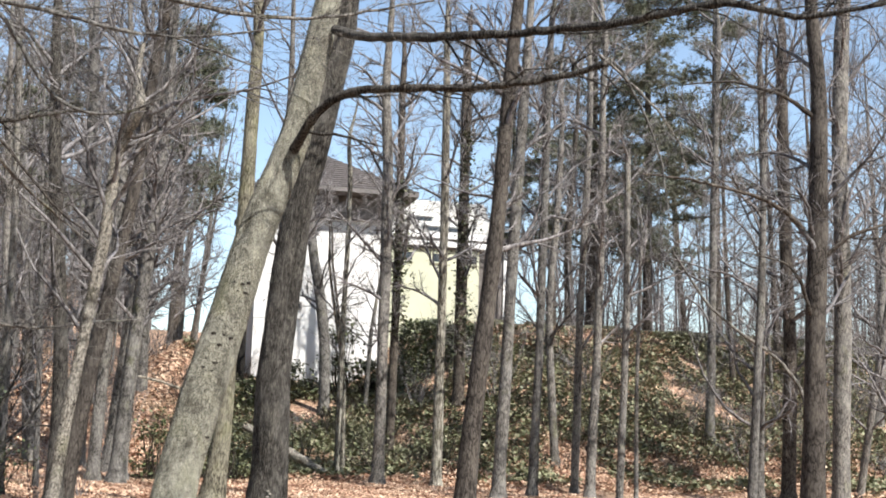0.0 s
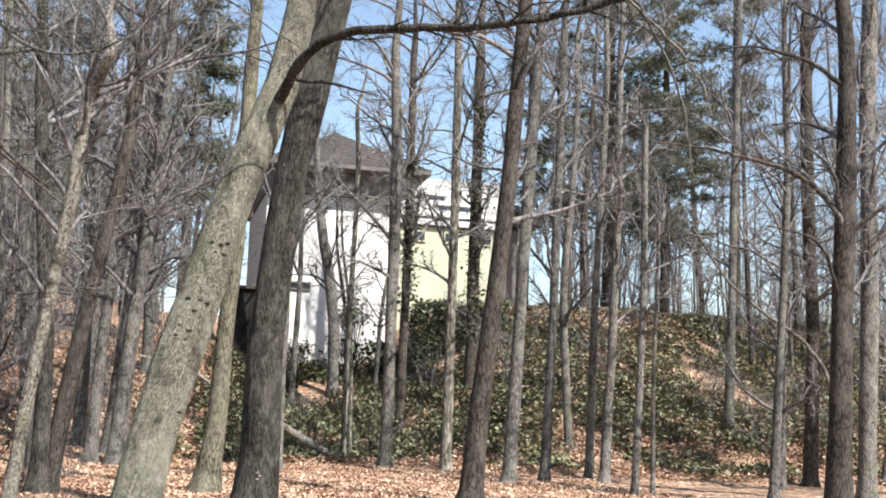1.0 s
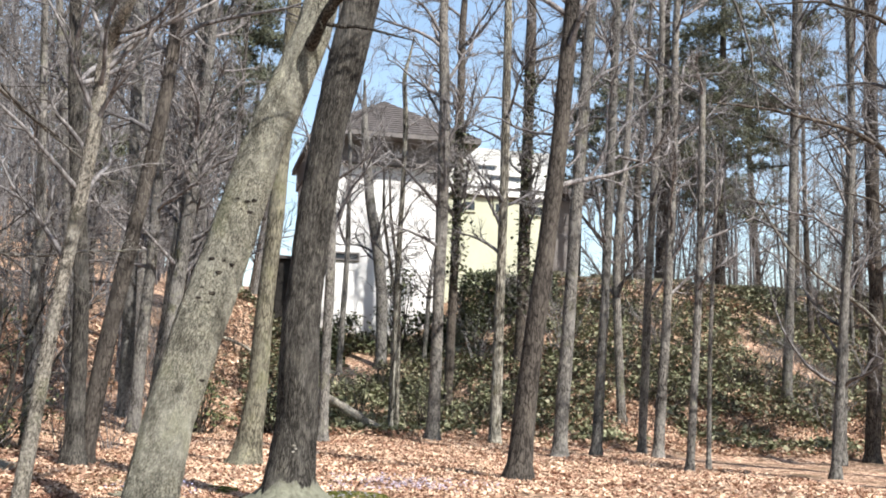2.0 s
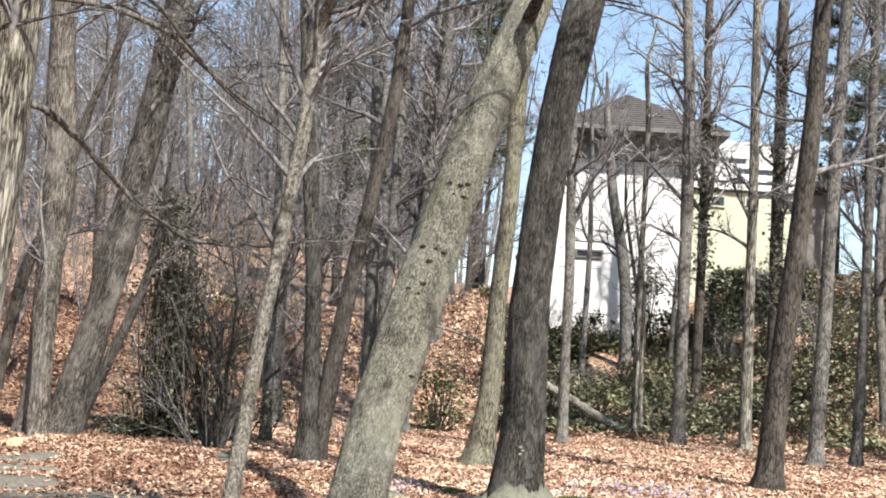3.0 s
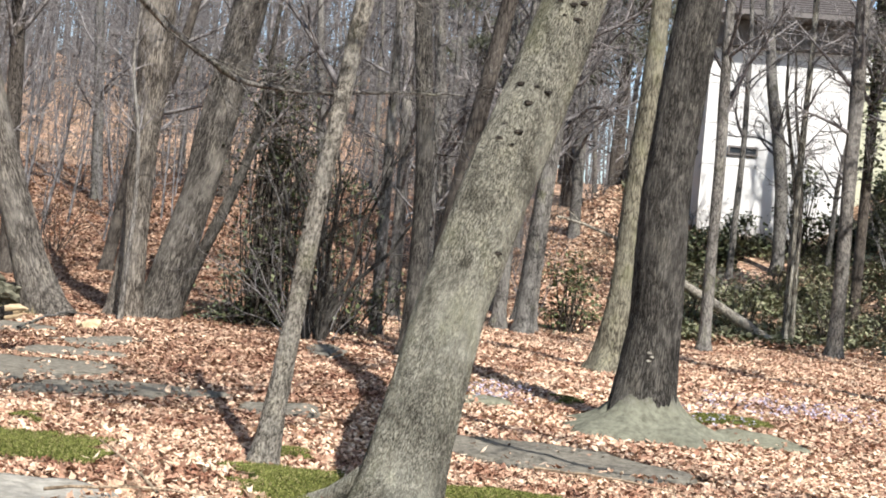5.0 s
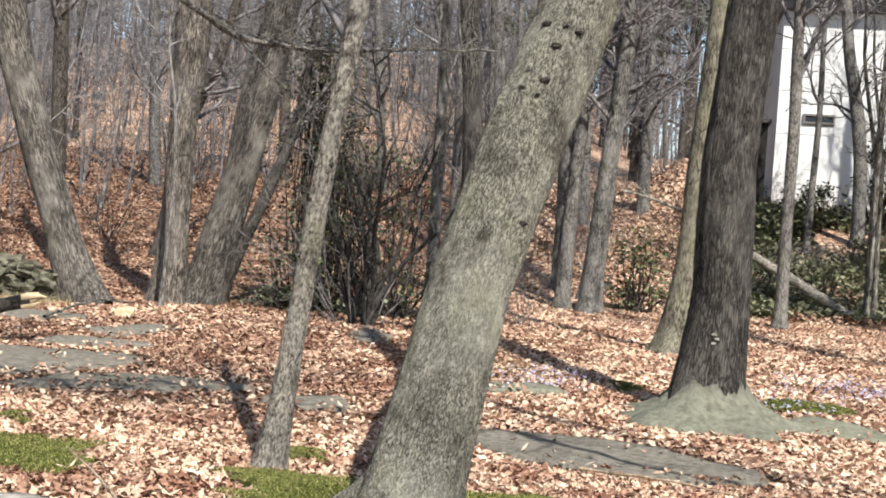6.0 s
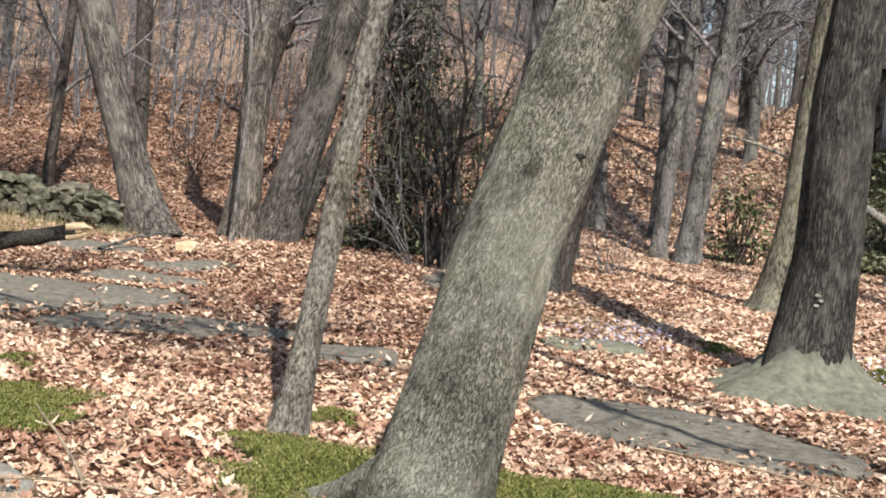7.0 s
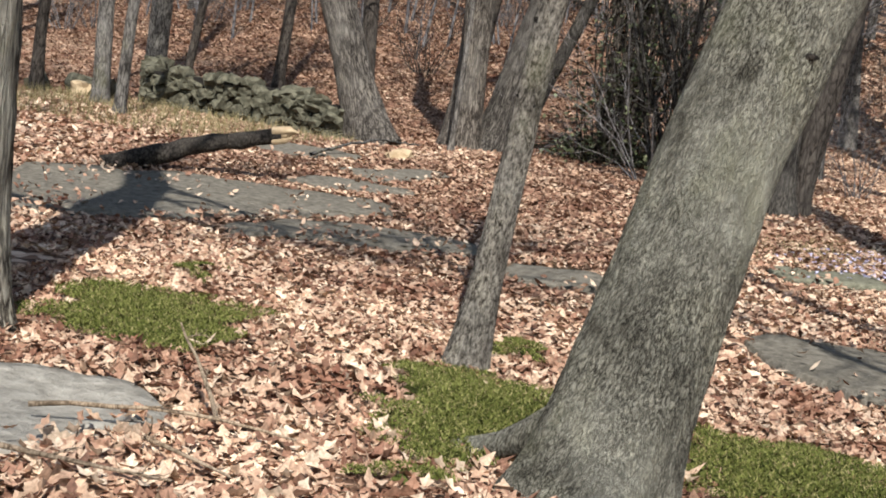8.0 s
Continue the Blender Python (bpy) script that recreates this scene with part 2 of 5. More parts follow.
WHITE_TRIM = plain("white_trim", (0.636, 0.636, 0.619), (0.705, 0.705, 0.688), 2, 0.6, 0.3)
SIDING = plain("grey_siding", (0.302, 0.295, 0.274), (0.396, 0.389, 0.36), 2, 0.8, 0.2)
SHINGLE = plain("dark_shingles", (0.0413, 0.036, 0.0338), (0.09, 0.0788, 0.075), 7, 0.9, 0.2, 0.02)
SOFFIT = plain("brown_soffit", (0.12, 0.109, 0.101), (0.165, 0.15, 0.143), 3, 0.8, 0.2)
# near-black that puts the shade inside things into the colour
PAINTED_DARK = plain("painted_dark_interior", (0.012, 0.011, 0.01), (0.03, 0.027, 0.024), 3, 0.9, 0.1)
PANE = plain("dark_window_glass", (0.02, 0.024, 0.028), (0.035, 0.04, 0.045), 2, 0.08, 0.6)
HEART = plain("cut_wood", (0.336, 0.24, 0.136), (0.528, 0.416, 0.272), 8, 0.85, 0.2, 0.01)

# ---- mesh tools ----


class Soup:
    """Gathers the faces of one mesh."""

    def __init__(self):
        self.v, self.f, self.n = [], [], 0

    def add(self, verts, faces):
        verts = np.asarray(verts, float)
        self.f.extend((faces + self.n).tolist() if isinstance(faces, np.ndarray) else [[k + self.n for k in q] for q in faces])
        self.v.append(verts)
        self.n += len(verts)

    def tube(self, pts, radii, sides=6, cap=True):
        pts = np.asarray(pts, float)
        n = len(pts)
        tan = np.gradient(pts, axis=0)
        tan /= np.linalg.norm(tan, axis=1)[:, None] + 1e-9
        ref = np.array([1.0, 0, 0]) if abs(tan[0][0]) < 0.8 else np.array([0, 1.0, 0])
        u = np.cross(tan, ref)
        u /= np.linalg.norm(u, axis=1)[:, None] + 1e-9
        w = np.cross(tan, u)
        ang = np.linspace(0, 2 * math.pi, sides, endpoint=False)
        ring = np.cos(ang)[None, :, None] * u[:, None] + np.sin(ang)[None, :, None] * w[:, None]
        v = pts[:, None] + ring * np.asarray(radii, float).reshape(n, -1, 1)
        i = np.arange(n - 1)[:, None] * sides
        j = np.arange(sides)[None]
        k = (j + 1) % sides
        f = np.stack([i + j, i + k, i + sides + k, i + sides + j], -1).reshape(-1, 4)
        self.add(v.reshape(-1, 3), f)

    def tubes(self, P, R, sides=3):
        """Many tubes of the same number of points at once: P (n, k, 3), R (n, k)."""
        P, R = np.asarray(P, float), np.asarray(R, float)
        n, k = R.shape
        tan = P[:, -1] - P[:, 0]
        tan /= np.linalg.norm(tan, axis=1)[:, None] + 1e-9
        u = np.cross(tan, np.array([0.31, 0.87, 0.38]))
        u /= np.linalg.norm(u, axis=1)[:, None] + 1e-9
        w = np.cross(tan, u)
        ang = np.linspace(0, 2 * math.pi, sides, endpoint=False)
        ring = np.cos(ang)[None, :, None] * u[:, None] + np.sin(ang)[None, :, None] * w[:, None]
        v = P[:, :, None] + ring[:, None] * R[:, :, None, None]
        base = (np.arange(n) * k * sides)[:, None, None] + (np.arange(k - 1) * sides)[None, :, None]
        j = np.arange(sides)[None, None]
        q = (j + 1) % sides
        f = np.stack([base + j, base + q, base + sides + q, base + sides + j], -1).reshape(-1, 4)
        self.add(v.reshape(-1, 3), f)

    def box(self, lo, hi):
        x0, y0, z0 = lo
        x1, y1, z1 = hi
        v = [(x0, y0, z0), (x1, y0, z0), (x1, y1, z0), (x0, y1, z0), (x0, y0, z1), (x1, y0, z1), (x1, y1, z1), (x0, y1, z1)]
        self.add(v, [(0, 3, 2, 1), (4, 5, 6, 7), (0, 1, 5, 4), (1, 2, 6, 5), (2, 3, 7, 6), (3, 0, 4, 7)])

    def mesh(self, name, smooth=True):
        me = bpy.data.meshes.new(name)
        me.from_pydata(np.concatenate(self.v).tolist() if self.v else [], [], self.f)
        if smooth:
            me.polygons.foreach_set("use_smooth", [True] * len(me.polygons))
        me.update()
        return me


def part(name, soup, mat, parent=None, label="", smooth=True):
    me = soup.mesh(name, smooth) if isinstance(soup, Soup) else soup
    if not me.materials:
        me.materials.append(mat)
    ob = new(name, me)
    if parent is not None:
        ob.parent = parent
    return tagged(ob, label=label)


def thing(name, label, category, group="", kind=""):
    return tagged(new(name), label, category, group, kind)


# ---- ground ----
LEFT_Y, LEFT_Z = (10, 28, 34, 40, 60, 90, 140, 300, 900), (-0.35, 0.0, 0.4, 1.3, 5.2, 12.4, 24, 38, 38)
MID_Y, MID_Z = (10, 36, 42, 48, 55, 62, 90, 140, 900), (-0.35, 0.2, 0.5, 2.0, 4.1, 5.2, 9.0, 14, 14)
BANK_Y, BANK_Z = (10, 38, 41, 45, 52, 55, 60, 75, 95, 140, 900), (-0.35, 0.1, 0.6, 2.5, 5.9, 7.05, 7.3, 7.4, 5, 0, -5)


def near_floor(y):
    s = np.clip((y - 15.0) / 11.0, 0, 1)
    return -0.37 + 0.37 * s * s * (3 - 2 * s)


def ground(x, y):
    """Height of the wood's floor."""
    zl = np.interp(y, LEFT_Y, LEFT_Z)
    zm = np.interp(y, MID_Y, MID_Z)
    zr = np.interp(y, BANK_Y, BANK_Z)
    far = np.where(x < 3, zl + (zm - zl) * np.clip((x + 9) / 9, 0, 1), zm + (zr - zm) * np.clip((x - 10.3) / 4.5, 0, 1))
    k = np.clip((y - 24) / 8.0, 0, 1)
    z = near_floor(y) * (1 - k) + far * k
    z = z + 1.7 * np.exp(-((x - 2.9) / 1.6) ** 2 - ((y - 54.0) / 2.2) ** 2)
    return z + 0.03 * np.sin(x * 0.9 + 1.3) * np.sin(y * 0.7) + 0.018 * np.sin(x * 2.3) * np.sin(y * 2.9 + x)


def axis(dense0, dense1, step, far):
    inner = np.arange(dense0, dense1 + step, step)
    out = [1.0]
    while sum(out) < far:
        out.append(out[-1] * 1.25)
    s = np.cumsum(out)
    return np.concatenate([(dense0 - s)[::-1], inner, inner[-1] + s])


gx, gy = axis(-16, 26, 0.3, 900), axis(8, 62, 0.3, 900)
GX, GY = np.meshgrid(gx, gy)
GZ = ground(GX, GY)
soup = Soup()
nx, ny = len(gx), len(gy)
i = (np.arange(ny - 1)[:, None] * nx + np.arange(nx - 1)[None]).ravel()
soup.add(np.stack([GX, GY, GZ], -1).reshape(-1, 3), np.stack([i, i + 1, i + nx + 1, i + nx], -1))
tagged(part("ground", soup, GROUND), "woodland floor strewn with brown fallen leaves", "ground", kind="structure")

# ---- trees ----


def path(start, way, length, steps, rng, wander=0.12, lift=0.0):
    p, d = np.array(start, float), np.array(way, float)
    d /= np.linalg.norm(d)
    out = [p.copy()]
    for _ in range(steps):
        d = d + rng.normal(0, wander, 3) + np.array([0, 0, lift])
        d /= np.linalg.norm(d)
        p = p + d * length / steps
        out.append(p.copy())
    return np.array(out)


def side_way(d, rng, spread):
    """A way that leaves d at about that angle, in radians."""
    r = rng.normal(0, 1, 3)
    r -= d * r.dot(d)
    r /= np.linalg.norm(r) + 1e-9
    return d * math.cos(spread) + r * math.sin(spread)


def branch(soup, start, way, length, radius, rng, level, kids=(7, 5), lift=0.03, sides=5, thin=0.0042):
    """A bough with its twigs."""
    pts = path(start, way, length, 6 if level == 0 else (3 if level == 1 else 1), rng, 0.16 if level == 0 else 0.2, lift)
    n = len(pts)
    soup.tube(pts, np.linspace(radius, radius * 0.25, n), sides if level == 0 else 3)
    if level >= len(kids):
        return
    for _ in range(kids[level]):
        f = rng.uniform(0.2, 1.0) * (n - 1)
        k = min(int(f), n - 2)
        p = pts[k] + (pts[k + 1] - pts[k]) * (f - k)
        d = pts[k + 1] - pts[k]
        d /= np.linalg.norm(d)
        branch(soup, p, side_way(d, rng, rng.uniform(0.45, 1.0)), length * rng.uniform(0.3, 0.55) * (1.15 - 0.5 * f / n),
               max(radius * rng.uniform(0.3, 0.45), thin), rng, level + 1, kids, lift, sides, thin)


def smooth_line(rows, step):
    """Even points along a trunk's line, with the radii."""
    rows = np.asarray(rows, float)
    s = np.concatenate([[0], np.cumsum(np.linalg.norm(np.diff(rows[:, :3], axis=0), axis=1))])
    q = np.linspace(0, s[-1], max(3, int(s[-1] / step)))
    out = np.stack([np.interp(q, s, rows[:, k]) for k in range(4)], -1)
    for _ in range(3):
        out[1:-1] = out[1:-1] * 0.5 + (out[:-2] + out[2:]) * 0.25
    return out


def trunk_soup(line, sides, flare, rough=0.06, roots=5, seed=0, ridge=0.0, seam=None):
    """A trunk with its root flare, lumps and ridges; line: x, y, z, radius from the ground up."""
    rng = np.random.default_rng(seed)
    n = len(line)
    ang = np.linspace(0, 2 * math.pi, sides, endpoint=False)
    z = line[:, 2] - line[0, 2]
    ph = rng.uniform(0, 6.28, 6)
    r = np.repeat(line[:, 3:4], sides, 1)
    lobes = 1 + 0.35 * np.cos(roots * ang + ph[0])[None] + 0.15 * np.cos(2 * ang + ph[5])[None]
    r = r * (1 + flare * np.exp(-z / (0.8 * line[0, 3] + 0.05))[:, None] * lobes)
    r = r * (1 + rough * 0.5 * np.sin(2 * ang[None] + ph[1] + z[:, None] * 0.9) + rough * 0.4 * np.sin(3 * ang[None] + ph[2] - z[:, None] * 1.7)
             + rough * 0.3 * np.sin(z[:, None] * 3.1 + ph[3]))
    if ridge:
        bark_h = np.array([[noise.noise((math.cos(a) * 7 + ph[4], math.sin(a) * 7, zz * 3.0)) for a in ang] for zz in z])
        fine_h = np.array([[noise.noise((math.cos(a) * 17, math.sin(a) * 17 + ph[4], zz * 7.0)) for a in ang] for zz in z])
        r = r + ridge * (1 - 2 * np.abs(bark_h)) + ridge * 0.6 * fine_h
    if seam:
        # a deep crease that winds up the trunk: start height, angles, depth
        z0, a0, a1, deep = seam
        f = np.clip((z - z0) / 4.0, 0, 1)
        at = a0 + (a1 - a0) * f + 0.06 * np.sin(z * 2.3)
        r = r - deep * np.clip((z - z0) / 1.2, 0, 1)[:, None] * np.exp(-((ang[None] - at[:, None]) / 0.13) ** 2)
    s = Soup()
    s.tube(line[:, :3], r, sides)
    return s


def tree(name, rows, mat, label, height=15.0, boughs=14, first=4.0, sides=14, step=0.35, flare=0.5, ridge=0.0, reach=2.6, kids=(8, 8), seed=1, group="", top=None, seam=None):
    """A bare tree along a given line; above it the trunk runs on to its height, with boughs and twigs."""
    rng = np.random.default_rng(seed)
    rows = [list(r) for r in rows]
    g = float(ground(np.array(rows[0][0]), np.array(rows[0][1])))
    d = np.array(rows[1][:3]) - np.array(rows[0][:3])
    k = (g - 0.08 - rows[0][2]) / d[2]
    if abs(k) < 0.8:
        rows[0][:3] = list(np.array(rows[0][:3]) + d * k)
    else:
        rows.insert(0, [*(np.array(rows[0][:3]) + d * max(-1.5, min(k, 1.5))), rows[0][3]])
    a, e = np.array(rows[-2]), np.array(rows[-1])
    ht = (top if top else height) + g
    if ht > e[2] + 0.5:
        way = (e - a)[:3] / max(e[2] - a[2], 0.2)
        way[:2] *= 0.5
        for q in (0.35, 0.7, 1.0):
            dz = (ht - e[2]) * q
            rows.append([*(e[:3] + way * dz + np.array([rng.normal(0, 0.12), rng.normal(0, 0.12), 0])), e[3] * (1 - 0.85 * q) + 0.01])
    line = smooth_line(rows, step)
    ob = thing(name, label, "tree", group)
    part("trunk", trunk_soup(line, sides, flare, seed=seed, ridge=ridge, seam=seam), mat, ob)
    crown = Soup()
    hs = line[:, 2] - g
    for _ in range(boughs):
        h = rng.uniform(first, hs[-1])
        k = int(np.searchsorted(hs, h))
        k = min(max(k, 1), len(line) - 1)
        up = line[k, :3] - line[k - 1, :3]
        up /= np.linalg.norm(up)
        branch(crown, line[k, :3], side_way(up, rng, rng.uniform(0.5, 1.05)), reach * rng.uniform(0.6, 1.2), max(0.012, min(line[k, 3] * 0.45, 0.06)), rng, 0, kids)
    if boughs:
        part("crown", crown, TWIG, ob, "bare leafless branches and twigs")
    return ob


def limb(parent, pts, r0, r1, mat, twigs=10, seed=0, name="limb", reach=0.7, kids=(4,), thin=0.0035):
    """A bough along given points, with twigs on it."""
    rng = np.random.default_rng(seed)
    pts = np.asarray(pts, float)
    line = smooth_line(np.column_stack([pts, np.linspace(r0, r1, len(pts))]), 0.12)
    line[1:-1, :3] += rng.normal(0, 0.005 + r1 * 0.05, (len(line) - 2, 3))
    s = Soup()
    s.tube(line[:, :3], line[:, 3] * (1 + rng.normal(0, 0.05, len(line))), 10)
    for _ in range(twigs):
        k = rng.integers(len(line) // 4, len(line) - 1)
        d = line[k + 1, :3] - line[k, :3]
        d /= np.linalg.norm(d)
        branch(s, line[k, :3], side_way(d, rng, rng.uniform(0.4, 1.0)), reach * rng.uniform(0.4, 1.2), max(line[k, 3] * 0.35, thin), rng, 0, kids, 0.0, 5, thin)
    return part(name, s, mat, parent)


PLANTED = []


def plant(name, mat, label, how, rows):
    """One tree of the plan: its kind, bark, words, build and the line of its trunk."""
    slim = 0.8 if name == "woodland_tree" else (0.9 if name in ("forked_tree", "mossy_tree") else 1.0)
    ob = tree(name, [(x, y, z, r * slim) for x, y, z, r in rows], mat, label, seed=len(PLANTED) + 11, **how)
    PLANTED.append(ob)
    return ob


LEANING = plant('leaning_tree', BARK_LEAN, 'grey furrowed oak trunk leaning over mossy ground', dict(height=15, boughs=10, first=7.5, sides=110, step=0.035, flare=0.5, ridge=0.011, reach=3),
     [(0.777, 14.333, -0.089, 0.23), (0.94, 14.574, 0.918, 0.208), (1.135, 14.766, 1.718, 0.211), (1.377, 14.962, 2.535, 0.204), (1.613, 15.153, 3.406, 0.2), (2.07, 15.445, 4.732, 0.178), (2.44, 15.838, 6.52, 0.15)])
OAK = plant('oak_tree', BARK_OAK, 'dark ridged oak trunk with pale flared base', dict(height=17, boughs=12, first=8, sides=80, step=0.06, flare=0.28, ridge=0.012, reach=3.4, seam=(2.6, 3.3, 3.75, 0.055)),
     [(2.46, 19.8, 0.13, 0.324), (2.52, 19.8, 0.89, 0.271), (2.51, 19.8, 2.24, 0.241), (2.6, 19.8, 3.48, 0.228), (2.73, 19.8, 4.74, 0.211), (2.93, 19.8, 5.73, 0.232), (3.27, 19.8, 7.52, 0.222)])
SLIM = plant('slim_tree', BARK_MOTTLED, 'slim knobbly grey tree leaning over leaf litter', dict(height=6.2, boughs=14, first=2.6, sides=28, step=0.06, flare=0.5, ridge=0.006, reach=1.5, kids=(6, 4)),
     [(-0.43, 15.75, -0.31, 0.104), (-0.38, 15.75, 0.1, 0.077), (-0.31, 15.75, 0.76, 0.069), (-0.24, 15.75, 1.45, 0.065), (-0.17, 15.75, 2.0, 0.062), (0.02, 15.75, 3.48, 0.066), (0.09, 15.75, 4.47, 0.062)])
PALE = plant('pale_tree', BARK_PALE, 'pale sunlit trunk with peeling bark beside rock', dict(height=9.5, boughs=8, first=3.2, sides=48, step=0.08, flare=0.45, ridge=0.012, reach=2.4),
     [(-2.38, 14.12, -0.0, 0.28), (-2.35, 14.12, 1.65, 0.275), (-2.26, 14.15, 3.92, 0.27)])
plant('twin_tree', BARK_STREAK, 'upright grey trunk of a twin tree with split bark', dict(height=15, boughs=14, first=4.5, sides=28, step=0.12, flare=0.35, ridge=0.012),
     [(-5.98, 27.8, -0.04, 0.288), (-5.95, 27.8, 1.32, 0.23), (-5.96, 27.8, 2.83, 0.221), (-5.9, 27.8, 4.15, 0.271), (-5.93, 27.8, 5.09, 0.292)])
plant('twin_tree', BARK_STREAK_RIGHT, 'leaning grey trunk of a twin tree by evergreen shrub', dict(height=15, boughs=12, first=6, sides=28, step=0.12, flare=0.3, ridge=0.012),
     [(-5.58, 28.3, 0.03, 0.365), (-5.37, 28.3, 1.1, 0.31), (-5.03, 28.3, 2.37, 0.27), (-4.92, 28.3, 3.18, 0.317), (-4.45, 28.3, 5.83, 0.287), (-4.1, 28.3, 8.08, 0.27)])
plant('dark_leaning_stem', BARK_DARK, 'thin dark stem leaning beside twin trees', dict(height=6, boughs=8, first=2, sides=10, reach=1.6),
     [(-5.33, 28.6, 0.24, 0.128), (-5.03, 28.6, 1.14, 0.107), (-4.53, 28.6, 2.33, 0.097)])
plant('streaked_tree', BARK_STREAK_LEFT, 'stout trunk with streaked bark leaning beside stone wall', dict(height=15, boughs=12, first=6, sides=32, step=0.1, flare=0.35, ridge=0.014),
     [(-6.64, 26.2, -0.07, 0.32), (-7.08, 26.2, 0.9, 0.262), (-7.62, 26.2, 2.27, 0.255), (-8.14, 26.2, 3.75, 0.259), (-8.36, 26.2, 4.63, 0.248)])
plant('forked_tree', BARK_DARK, 'dark upright stem of a forked tree', dict(height=14, boughs=16, first=4.5, sides=18),
     [(-0.65, 25.2, 0.04, 0.194), (-0.66, 25.2, 1.58, 0.155), (-0.7, 25.2, 2.88, 0.147), (-0.9, 25.2, 4.63, 0.141), (-1.05, 25.2, 5.94, 0.134)])
plant('forked_tree', BARK_BROWN, 'brown leaning stem of a forked tree', dict(height=14, boughs=16, first=4.5, sides=18),
     [(-0.49, 25.4, 0.13, 0.183), (-0.31, 25.4, 1.62, 0.165), (-0.08, 25.4, 3.13, 0.153), (0.21, 25.4, 4.92, 0.142), (0.42, 25.4, 6.09, 0.135)])
plant('mossy_tree', BARK_MOSSY, 'greenish mossy trunk with spreading roots', dict(height=16, boughs=12, first=6.5, sides=20, step=0.2, flare=0.7, ridge=0.008),
     [(2.27, 26.6, 0.05, 0.267), (2.4, 26.6, 1.34, 0.193), (2.43, 26.6, 2.81, 0.175), (2.56, 26.6, 4.67, 0.168), (2.61, 26.6, 6.55, 0.162)])
plant('woodland_tree', BARK_GREY, 'tall grey bare tree on leaf litter', dict(height=17, boughs=22, first=3.6, kids=(9, 9)),
     [(-1.95, 30.0, 0.16, 0.152), (-1.99, 30.0, 1.89, 0.13), (-2.01, 30.0, 3.3, 0.12), (-2.08, 30.0, 6.05, 0.1)])
plant('woodland_tree', BARK_GREY, 'tall grey bare tree on leaf litter', dict(height=17, boughs=22, first=3.6, kids=(9, 9)),
     [(0.52, 36.4, 0.26, 0.268), (0.62, 36.4, 2.2, 0.23), (0.77, 36.4, 4.37, 0.231), (0.96, 36.4, 6.04, 0.22), (1.05, 36.4, 7.32, 0.196)])
plant('woodland_tree', BARK_GREY, 'tall grey bare tree on leaf litter', dict(height=17, boughs=22, first=3.6, kids=(9, 9)),
     [(-0.08, 36.7, 0.42, 0.226), (-0.05, 36.7, 2.42, 0.194), (0.09, 36.7, 4.76, 0.182), (0.08, 36.7, 7.34, 0.172)])
plant('woodland_tree', BARK_GREY, 'tall slim pale grey tree on a leafy slope', dict(height=17, boughs=17, first=4.0, kids=(9, 8)),
     [(4.72, 36.5, 0.38, 0.192), (4.71, 36.5, 2.74, 0.165), (4.72, 36.5, 4.5, 0.165), (4.62, 36.5, 7.94, 0.14), (4.62, 36.5, 9.32, 0.128)])
plant('woodland_tree', BARK_PALE, 'tall slim pale grey tree on a leafy slope', dict(height=12, boughs=7, first=3.5, sides=8, reach=1.8),
     [(7.09, 40.0, -0.05, 0.123), (7.09, 40.0, 4.3, 0.108), (7.16, 40.0, 8.88, 0.095), (7.13, 40.0, 10.42, 0.096)])
plant('woodland_tree', BARK_PALE, 'tall slim pale grey tree on a leafy slope', dict(height=8, boughs=7, first=3.5, sides=8, reach=1.8),
     [(7.3, 40.1, -0.03, 0.093), (7.23, 40.1, 3.56, 0.077), (6.53, 40.1, 7.32, 0.055)])
plant('woodland_tree', BARK_GREY, 'tall grey bare tree on leaf litter', dict(height=17, boughs=22, first=3.6, kids=(9, 9)),
     [(7.97, 38.0, -0.02, 0.233), (7.97, 38.0, 3.49, 0.205), (7.97, 38.0, 7.05, 0.208), (7.93, 38.0, 9.93, 0.212)])
plant('woodland_tree', BARK_PALE, 'tall slim pale grey tree on a leafy slope', dict(height=17, boughs=17, first=4.0, kids=(9, 8)),
     [(9.82, 38.3, 0.09, 0.208), (9.82, 38.3, 4.5, 0.176), (9.84, 38.3, 7.73, 0.162), (9.79, 38.3, 12.71, 0.151)])
plant('woodland_tree', BARK_BROWN, 'dark brown tree with bare upper branches', dict(height=17, boughs=22, first=3.6, kids=(9, 9)),
     [(6.9, 25.0, -0.2, 0.287), (7.05, 25.0, 1.72, 0.228), (7.26, 25.0, 3.7, 0.21), (7.48, 25.0, 5.72, 0.203), (7.64, 25.0, 8.31, 0.178)])
plant('woodland_tree', BARK_BROWN, 'dark brown tree with bare upper branches', dict(height=16, boughs=22, first=3.6, kids=(9, 9)),
     [(13.11, 48.0, 4.28, 0.288), (13.12, 48.0, 9.66, 0.272), (13.13, 48.0, 16.06, 0.238)])
plant('woodland_tree', BARK_BROWN, 'dark brown tree with bare upper branches', dict(height=16, boughs=22, first=3.6, kids=(9, 9)),
     [(9.85, 45.0, 3.95, 0.189), (9.9, 45.0, 8.93, 0.192), (9.83, 45.0, 14.84, 0.159)])
plant('woodland_tree', BARK_GREY, 'tall slim pale grey tree on a leafy slope', dict(height=17, boughs=17, first=4.0, kids=(9, 8)),
     [(9.94, 32.5, -0.0, 0.216), (10.12, 32.5, 4.0, 0.19), (10.26, 32.5, 7.41, 0.193), (10.45, 32.5, 10.91, 0.171)])
